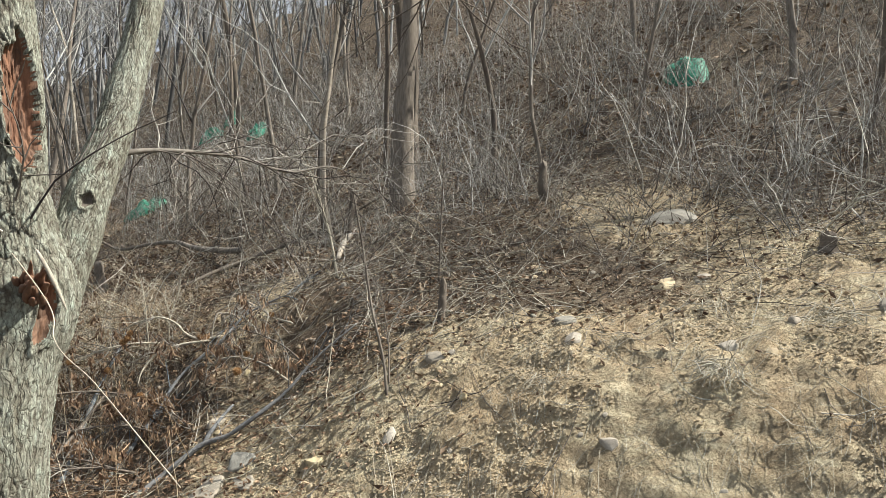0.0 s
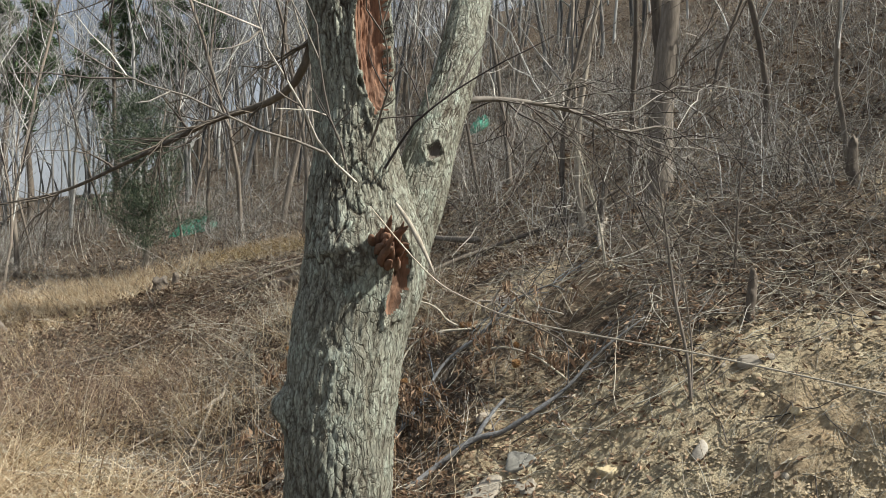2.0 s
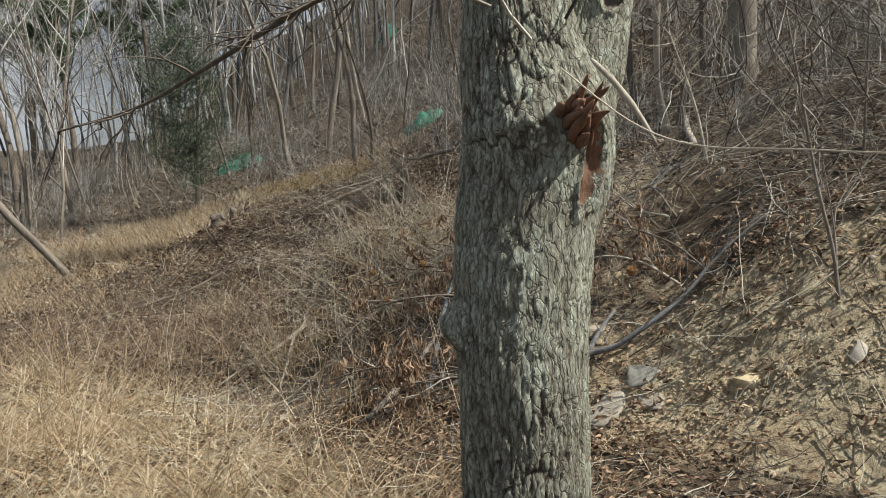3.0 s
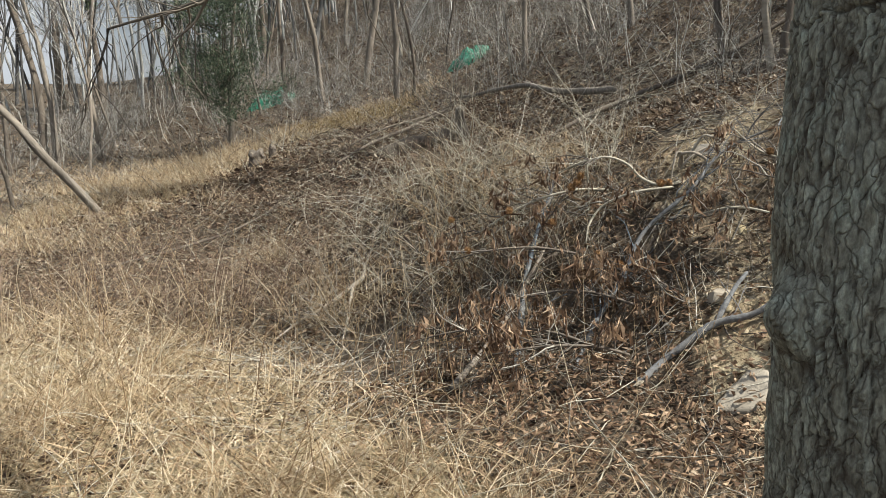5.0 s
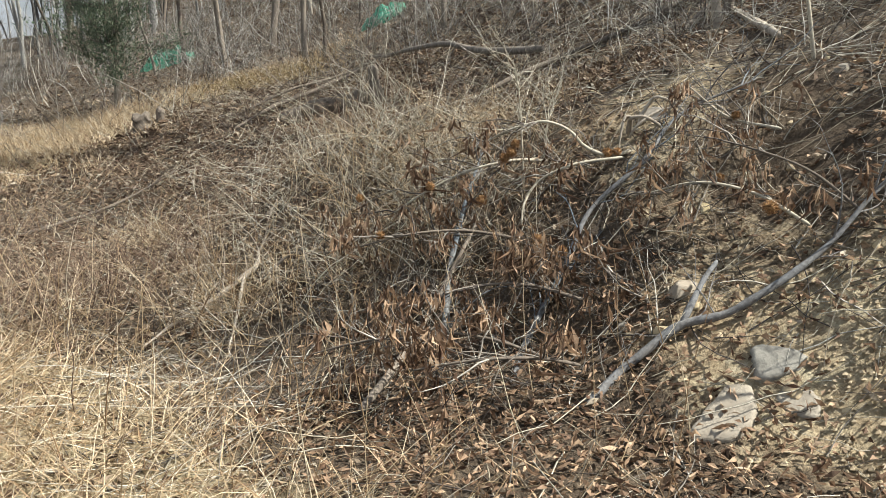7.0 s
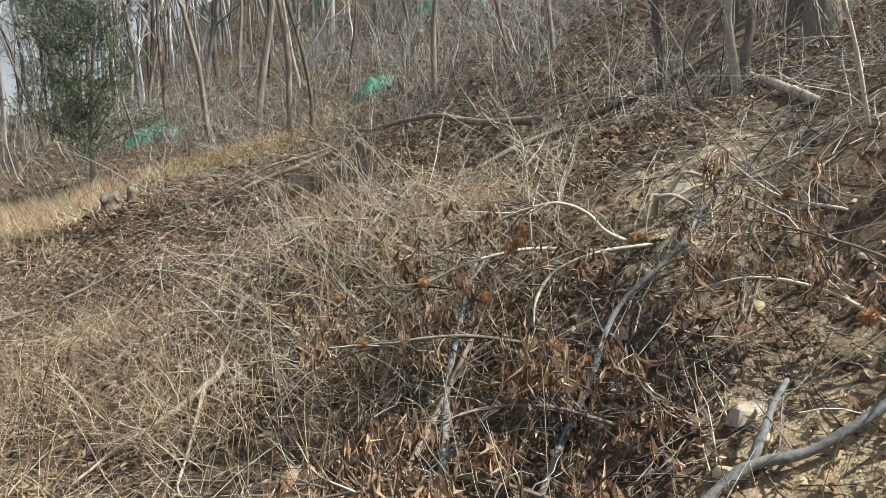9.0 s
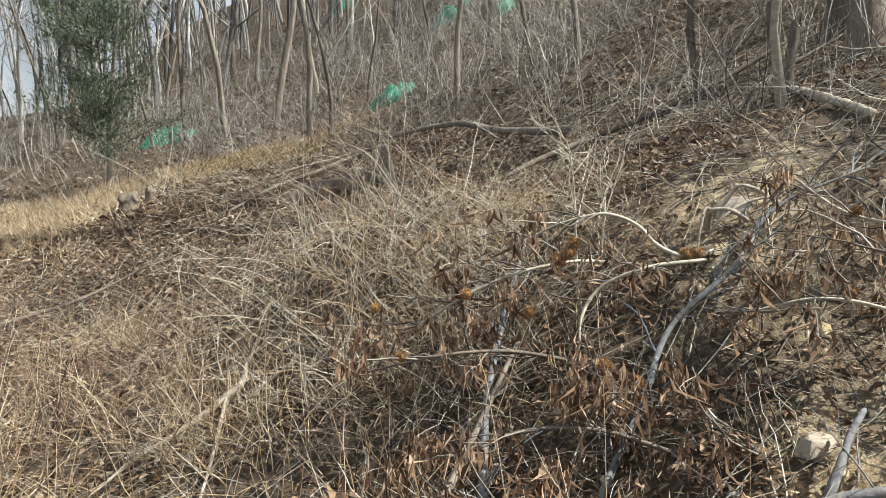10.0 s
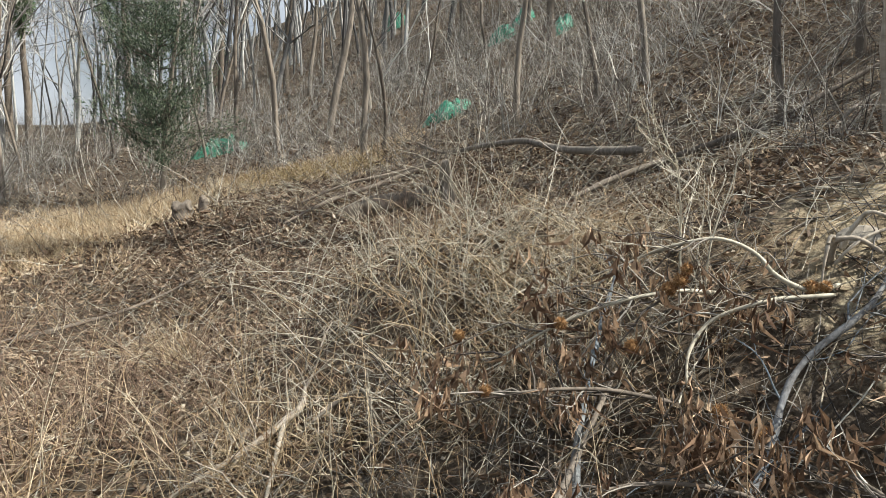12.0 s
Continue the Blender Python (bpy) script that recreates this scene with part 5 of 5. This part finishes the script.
def slab(x, y, size, thick, turn, mat, label, seed, rise=0.012):
    """A flat-faced rock set flush in the bank: an uneven outline, a chipped bevel and a gently dished face."""
    gen = np.random.default_rng(seed)
    n, rings = 28, 9
    a = np.arange(n) * 2 * np.pi / n
    corner = gen.uniform(0, 2 * np.pi, 6)
    out = np.min(1 / np.clip(np.cos(a[:, None] - np.sort(corner)[None]), 0.2, 1), axis=1) * gen.uniform(0.94, 1.06, n)
    out = np.clip(out, 0.7, 1.5)
    r = np.concatenate([np.linspace(0.02, 0.93, rings - 3), [1.0, 1.03, 1.02]])
    lift = np.concatenate([np.zeros(rings - 3), [-0.12, -0.4, -1.0]]) * thick
    px = (np.cos(a)[None] * out[None] * r[:, None]) * size[0] / 2
    py = (np.sin(a)[None] * out[None] * r[:, None]) * size[1] / 2
    pz = lift[:, None] + 0.016 * fbm(px + seed, py, 0.12, 3, seed) + 0 * px
    i, j = np.meshgrid(np.arange(rings - 1), np.arange(n), indexing="ij")
    f = np.stack([i * n + j, (i + 1) * n + j, (i + 1) * n + (j + 1) % n, i * n + (j + 1) % n], -1).reshape(-1, 4)
    ob = build("stone", np.stack([px, py, pz], -1).reshape(-1, 3), f, mat)
    eps = 0.15
    nx, ny = (float(height(x + eps, y)) - float(height(x - eps, y))) / (2 * eps), (float(height(x, y + eps)) - float(height(x, y - eps))) / (2 * eps)
    q = Vector((-nx, -ny, 1)).to_track_quat("Z", "Y").to_matrix().to_4x4()
    ob.matrix_basis = Matrix.Translation((x, y, float(height(x, y)) + rise)) @ q @ pose(0, 0, 0, 0, 0, turn)
    return tagged(ob, label, "stone", "stones of the bank")


slab(1.34, 1.80, (.24, .17), .12, 75, M_SLAB, "pale flat-faced slab of rock at the foot of the bank", 9, .035)
slab(1.60, 1.84, (.18, .13), .08, 20, M_SLAB, "grey rock slab bedded in earth", 10, .02)
slab(1.56, 1.68, (.13, .11), .08, 50, M_SLAB, "grey rock slab bedded in earth", 11, .012)
g = np.random.default_rng(31)
for i in range(150):
    y = g.uniform(-2.2, 3.0)
    e = g.uniform(0.1, 2.4)
    x = float(toe(y)) + e
    s = g.uniform(0.018, 0.055) * (1 if g.random() < 0.85 else 1.6)
    stone(x, y, s * g.uniform(.9, 1.5), s, s * g.uniform(.5, .9), g.uniform(0, 360), [M_CLOD, M_CLOD, M_YELLOWROCK, M_ROCK, M_CLOD][int(g.integers(0, 5))], "small stone or clod bedded in the sandy bank", 300 + i, .6, 0, "small stones of the bank")

# fibrous roots torn out of the bank
for x, y, n, ln, lab in ((3.42, -.52, 90, .26, "tangle of fibrous roots hanging from the bank"), (4.1, -.75, 60, .25, "fibrous roots hanging from the bank"), (3.95, -.1, 40, .3, "tangle of bare roots at the bank's crest"), (2.9, .35, 30, .18, "fine roots in the bank")):
    gen = np.random.default_rng(int(x * 100))
    o = np.array([x, y, float(height(x, y)) + 0.04])
    p1, r1 = shoots(gen.normal(0, 0.05, (n, 3)) * np.array([1, 1.4, .5]), gen.normal(0, 0.55, (n, 3)) + np.array([-.55, -.1, -.35]), gen.uniform(0.4, 1.0, n) * ln, gen.uniform(0.001, 0.004, n), 8, 0.3, -0.12, 0.3, gen=gen)
    zz = height(p1[..., 0] + x, p1[..., 1] + y) - o[2] + 0.004
    p1[..., 2] = np.maximum(p1[..., 2], zz)
    ob = build("root_tangle", *tubes(p1, r1, 4), M_PALETWIG)
    ob.location = o
    tagged(ob, lab, "roots", "roots of the bank", "stuff")

# ---- grass, brushwood and litter ----


def scatter(n, gen, x0, x1, y0, y1, density):
    out = []
    while sum(len(o) for o in out) < n:
        x, y = gen.uniform(x0, x1, n), gen.uniform(y0, y1, n)
        keep = gen.random(n) < density(x, y)
        out.append(np.stack([x[keep], y[keep]], 1))
    xy = np.concatenate(out)[:n]
    return xy[:, 0], xy[:, 1]


def blades(x, y, gen, length, width, spread=0.5, droop=0.5, segs=4):
    n = len(x)
    az = gen.uniform(0, 2 * np.pi, n)
    d = np.stack([np.cos(az) * spread, np.sin(az) * spread, np.ones(n)], 1) + gen.normal(0, 0.25, (n, 3))
    pts, _ = shoots(on_ground(x, y, -0.01), d, length, np.ones(n), segs, 0.1, -droop / segs, gen=gen)
    side = unit(np.cross(unit(d), gen.normal(0, 1, (n, 3))))
    w = np.asarray(width)[:, None, None] * np.linspace(1, 0.15, segs)[None, :, None]
    v = np.stack([pts - side[:, None] * w, pts + side[:, None] * w], 2).reshape(-1, 3)
    i, j = np.meshgrid(np.arange(n), np.arange(segs - 1), indexing="ij")
    b0 = i * segs * 2 + j * 2
    return v, np.stack([b0, b0 + 1, b0 + 3, b0 + 2], -1).reshape(-1, 4)


def clumped(x, y, size, seed, lo=-0.05):
    return np.clip((fbm(x, y, size, 3, seed) - lo) * 5, 0, 1)


g = np.random.default_rng(51)
near_path = lambda x, y: np.where(y < 7, straw(x, y), 0) * (0.3 + 0.7 * clumped(x, y, 0.6, 61))
x, y = scatter(26000, g, -4.5, 0.9, 0.6, 5.5, near_path)
stuff(build("dry_grass", *blades(x, y, g, g.uniform(0.1, 0.42, len(x)), g.uniform(0.0013, 0.0034, len(x)), 0.9, 0.8), M_GRASS), "matted straw-coloured dry grass along the path", "grass")
ridge = lambda x, y: np.exp(-((y - (11.0 + 0.6 * x)) / (0.6 + 0.4 * np.clip(0.8 - x, 0, 4))) ** 2) * np.clip(1.5 - np.abs(x + 0.6) / 3.0, 0.03, 1) * (0.12 + 0.88 * clumped(x, y, 0.7, 62))
x, y = scatter(34000, g, -7, 3, 5.5, 17, ridge)
stuff(build("dry_grass", *blades(x, y, g, g.uniform(0.06, 0.26, len(x)), g.uniform(0.002, 0.005, len(x)), 0.6, 0.5), M_GRASS), "pale dry grass along the sunlit rise", "grass")
wild = lambda x, y: (0.2 + 0.8 * clumped(x, y, 1.2, 63, 0.0)) * np.where(x > toe(y) + 0.1, 0.35, 1.0) * (1 - 0.8 * sandy(x, y))
x, y = scatter(6500, g, -6, 6, 2.5, 14, wild)
stuff(build("dry_grass", *blades(x, y, g, g.uniform(0.08, 0.34, len(x)), g.uniform(0.0015, 0.0035, len(x)), 0.8, 0.7), M_GRASS), "thin dry grass among the brushwood", "grass")

foot = lambda x, y: np.exp(-((x - 0.5) ** 2 / 0.4 + (y - 1.2) ** 2 / 0.25)) * (0.3 + 0.7 * clumped(x, y, 0.4, 64))
x, y = scatter(2000, g, -0.4, 2.0, 0.5, 3.2, foot)
stuff(build("dry_grass", *blades(x, y, g, g.uniform(0.06, 0.22, len(x)), g.uniform(0.001, 0.0025, len(x)), 0.9, 0.9), M_GRASS), "short straw at the foot of the bank", "grass")

brow = lambda x, y: np.exp(-((x - 1.3 - 0.3 * (y - 4.3)) ** 2 / 0.5 + (y - 4.3) ** 2 / 0.7)) * (0.15 + 0.85 * clumped(x, y, 0.4, 65))
x, y = scatter(4500, g, 0.2, 3.2, 3.2, 6.2, brow)
stuff(build("dry_grass", *blades(x, y, g, g.uniform(0.06, 0.24, len(x)), g.uniform(0.0012, 0.0028, len(x)), 0.9, 0.8), M_GRASS), "tufts of dry grass on the brow of the bank", "grass")

# tall stalks in the straw
x, y = scatter(160, g, -3.2, 1.6, 1.4, 4.6, lambda x, y: np.clip(1.2 - np.abs(x + 0.3) * 0.4, 0.1, 1))
p1, r1 = shoots(on_ground(x, y, -.02), g.normal(0, 0.22, (len(x), 3)) + np.array([0, 0, 1]), g.uniform(0.3, 0.85, len(x)), g.uniform(0.0012, 0.003, len(x)), 8, 0.07, 0, 0.4, gen=g)
stuff(build("dry_stalks", *tubes(p1, r1, 4), M_GRASS), "tall dry stalks standing in the straw", "stalks")

# arching canes of the pale bramble thickets
for cx, cy, n, sx, sy, hgt, seed, mat in ((.75, 5.1, 200, .55, .6, .75, 1, M_PALETWIG), (.1, 6.0, 90, .9, .6, .35, 2, M_WEED), (-1.6, 5.6, 520, .9, .8, .45, 3, M_WEED), (-1.9, 4.2, 150, .7, .5, .55, 4, M_GRASS),
                                         (.3, 4.3, 170, .5, .5, .35, 5, M_TWIG), (-.2, 7.6, 300, 1.2, .7, .4, 6, M_WEED), (-.55, 6.0, 130, .12, .12, .32, 7, M_GRASS), (-.15, 4.3, 150, .15, .15, .30, 8, M_GRASS),
                                         (-3.2, 6.5, 420, 1.0, 1.2, .5, 9, M_WEED), (-.8, 5.0, 420, .6, .5, .35, 21, M_WEED), (.9, 7.3, 300, .9, .8, .3, 22, M_WEED), (1.6, 6.5, 200, .8, .9, .25, 10, M_WEED), (1.5, 9.6, 110, 1.2, .6, .4, 11, M_WEED), (-3.4, 10.5, 240, 1.5, 1.5, .9, 12, M_TWIG),
                                         (-5.2, 8.0, 220, 1.2, 1.6, .8, 13, M_TWIG), (2.9, 10.8, 220, 1.0, .8, .9, 14, M_TWIG), (3.4, 3.2, 200, .7, .6, .35, 15, M_TWIG), (4.3, 1.9, 300, .8, .5, .4, 16, M_TWIG),
                                         (.4, 12.8, 240, 1.5, .8, 1.0, 17, M_TWIG), (5.6, 2.2, 260, .9, .9, .6, 18, M_TWIG), (6.0, .3, 240, .8, .8, .7, 19, M_TWIG), (.9, 3.1, 160, .45, .45, .3, 20, M_TWIG), (1.1, 4.1, 240, .4, .35, .35, 23, M_PALETWIG), (.8, 4.7, 200, .5, .4, .4, 24, M_GRASS)):
    gen = np.random.default_rng(seed)
    x, y = cx + gen.normal(0, sx, n), cy + gen.normal(0, sy, n)
    tilt = 0.75
    d = np.stack([gen.normal(-.15, tilt, n), gen.normal(-.1, tilt, n), np.full(n, .9)], 1)
    p1, r1 = shoots(on_ground(x, y, -.02), d, hgt * gen.uniform(0.5, 1.4, n), gen.uniform(0.0015, 0.004, n), 7, 0.14, -0.06, 0.3, gen=gen)
    s2, d2, t2 = along(p1, gen, 2, 0.3)
    p2, r2 = shoots(s2, unit(d2 + gen.normal(0, 0.5, d2.shape)), gen.uniform(0.06, 0.3, len(s2)), np.full(len(s2), 0.0013), 4, 0.15, -0.02, 0.4, gen=gen)
    stuff(build("bramble_thicket", *join([tubes(p1, r1, 4), tubes(p2, r2, 3)]), mat), "thicket of thin arching dry canes", "thicket")

# twigs and sticks lying about
lying_twigs = lambda x, y: (0.25 + 0.75 * clumped(x, y, 1.0, 71)) * (1 - 0.75 * sandy(x, y)) * np.where(y > 8, 0.5, 1) * np.where(x < -0.5 - 0.1 * y, 0.6, 1)
x, y = scatter(8000, g, -5, 8, -2.5, 13, lying_twigs)
n = len(x)
az = g.uniform(0, 2 * np.pi, n)
p1, r1 = shoots(np.stack([x, y, 0 * x], 1), np.stack([np.cos(az), np.sin(az), 0 * az], 1), g.uniform(0.12, 0.6, n), g.uniform(0.0013, 0.0045, n), 6, 0.16, 0, 0.4, gen=g)
p1[..., 2] = height(p1[..., 0], p1[..., 1]) + np.abs(p1[..., 2]) * 0.5 + r1 * 0.7 + 0.006
stuff(build("fallen_twigs", *tubes(p1, r1, 3), M_TWIG), "fallen twigs strewn over the slope", "twigs")
x, y = scatter(2600, g, -4, 7, -2.2, 11, lying_twigs)
n = len(x)
az = g.uniform(0, 2 * np.pi, n)
p1, r1 = shoots(np.stack([x, y, 0 * x], 1), np.stack([np.cos(az), np.sin(az), g.uniform(-.1, .3, n)], 1), g.uniform(0.15, 0.8, n), g.uniform(0.0016, 0.0045, n), 7, 0.17, 0, 0.4, gen=g)
p1[..., 2] = height(p1[..., 0], p1[..., 1]) + np.abs(p1[..., 2]) * 0.7 + r1 * 0.7 + 0.008
stuff(build("fallen_twigs", *tubes(p1, r1, 3), M_PALETWIG), "bleached twigs strewn over the slope", "twigs")
x, y = scatter(9000, g, -14, 22, -3, 34, lambda x, y: np.where((x - toe(y) < 2.2) & (y < 9), 0.0, 1.0) * np.exp(-np.hypot(x - 6, y - 5) / 10))
n = len(x)
p1, r1 = shoots(on_ground(x, y, -.02), g.normal(0, 0.7, (n, 3)) + np.array([-.1, 0, .7]), g.uniform(0.2, 1.0, n), g.uniform(0.0015, 0.005, n), 5, 0.22, 0, 0.3, gen=g)
stuff(build("undergrowth", *tubes(p1, r1, 3), M_TWIG), "leafless undergrowth of thin stems on the wooded slope", "undergrowth")

# leaf litter
litter = lambda x, y: (0.3 + 0.7 * clumped(x, y, 0.8, 81, -0.1)) * (1 - 0.9 * sandy(x, y)) * (1 - 0.65 * np.exp(-((x - 0.6) ** 2 / 0.5 + (y - 2.0) ** 2 / 0.8)))
x, y = scatter(44000, g, -4.5, 7, -2, 9, litter)
n = len(x)
w = g.normal(0, 1, (n, 3)) * np.array([1, 1, 0.28])
stuff(build("leaf_litter", *leaves(on_ground(x, y, 0.006 + g.uniform(0, 0.015, n)), w, g.uniform(0.025, 0.08, n), g.uniform(0.012, 0.034, n), g, 0.4), M_LEAF, smooth=False), "dead brown leaves covering the woodland floor", "leaves")
x, y = scatter(26000, g, -12, 18, -4, 30, lambda x, y: np.where((x < 6.5) & (y < 8), 0.0, 1.0) * np.exp(-np.hypot(x - 5, y - 7) / 10))
n = len(x)
w = g.normal(0, 1, (n, 3)) * np.array([1, 1, 0.3])
stuff(build("leaf_litter", *leaves(on_ground(x, y, 0.01), w, g.uniform(0.07, 0.16, n), g.uniform(0.03, 0.07, n), g, 0.4), M_LEAF, smooth=False), "dead leaves on the far slope", "leaves")
x, y = scatter(16000, g, -3.2, 3.4, 4.0, 10, lambda x, y: 0.25 + 0.75 * clumped(x, y, 0.7, 83, -0.12))
n = len(x)
w = g.normal(0, 1, (n, 3)) * np.array([1, 1, 0.4])
stuff(build("leaf_litter", *leaves(on_ground(x, y, 0.01 + g.uniform(0, 0.05, n)), w, g.uniform(0.03, 0.085, n), g.uniform(0.012, 0.035, n), g, 0.5), M_LEAF, smooth=False), "dead brown leaves caught among the brushwood", "leaves")
russet = lambda x, y: np.exp(-((x - 0.8) ** 2 / 0.8 + (y - 1.6) ** 2 / 1.2)) + 0.7 * np.exp(-((x - 2.6) ** 2 / 0.3 + (y - 1.9) ** 2 / 0.3)) + 0.8 * np.exp(-((x - 4.6) ** 2 / 0.5 + (y - 4.8) ** 2 / 0.4)) + 0.8 * np.exp(-((x - .7) ** 2 / .5 + (y - 2.8) ** 2 / .5))
x, y = scatter(7500, g, -.5, 5.5, -.3, 6, russet)
n = len(x)
w = g.normal(0, 1, (n, 3)) * np.array([1, 1, 0.4])
stuff(build("leaf_litter", *leaves(on_ground(x, y, 0.012 + g.uniform(0, 0.03, n)), w, g.uniform(0.025, 0.065, n), g.uniform(0.009, 0.022, n), g, 0.6), M_REDLEAF, smooth=False), "russet chestnut leaves drifted at the foot of the bank", "leaves")
# straw mat and crumbs of earth on the bank
x, y = scatter(6000, g, 1.5, 6, -2.5, 2.8, lambda x, y: 0.15 + sandy(x, y) * (0.3 + clumped(x, y, 0.5, 91)))
n = len(x)
az = g.uniform(0, 2 * np.pi, n)
p1, r1 = shoots(np.stack([x, y, 0 * x], 1), np.stack([np.cos(az), np.sin(az), 0 * az], 1), g.uniform(0.03, 0.2, n), g.uniform(0.0008, 0.002, n), 5, 0.2, 0, 0.4, gen=g)
p1[..., 2] = height(p1[..., 0], p1[..., 1]) + np.abs(p1[..., 2]) * 0.4 + 0.004
stuff(build("bank_straw", *tubes(p1, r1, 3), M_PALETWIG), "fine straw and rootlets on the sandy bank", "straw")
x, y = scatter(14000, g, 1.2, 6, -2.5, 3.4, lambda x, y: sandy(x, y) * clumped(x, y, 0.4, 95))
n = len(x)
s = g.uniform(0.003, 0.012, (n, 1, 1)) * np.where(y > 1.8, 0.45, 1.0)[:, None, None] * g.uniform(.6, 1.4, (n, 1, 3))
octa = np.array([(1, 0, 0), (0, 1, 0), (-1, 0, 0), (0, -1, 0), (0, 0, 1), (0, 0, -1)], float)
v = (on_ground(x, y, 0.004)[:, None] + octa[None] * s * g.uniform(0.7, 1.3, (n, 6, 1))).reshape(-1, 3)
tri = np.array([[0, 1, 4], [1, 2, 4], [2, 3, 4], [3, 0, 4], [1, 0, 5], [2, 1, 5], [3, 2, 5], [0, 3, 5]])
stuff(build("soil_crumbs", v, (np.arange(n)[:, None, None] * 6 + tri).reshape(-1, 3), M_CLOD, smooth=False), "crumbs of sandy soil on the bank", "soil")
# moss and ivy patch on the rise
x, y = scatter(5000, g, 0, 3, 10, 12.5, lambda x, y: np.exp(-((x - 1.1) ** 2 / 0.5 + (y - 11.3) ** 2 / 0.35)))
n = len(x)
stuff(build("ground_ivy", *leaves(on_ground(x, y, 0.02 + g.uniform(0, .14, n)), g.normal(0, 1, (n, 3)), g.uniform(0.025, 0.06, n), g.uniform(0.008, 0.02, n), g, 0.3), M_MOSS, smooth=False), "yellowish green low growth on the rise", "plants")
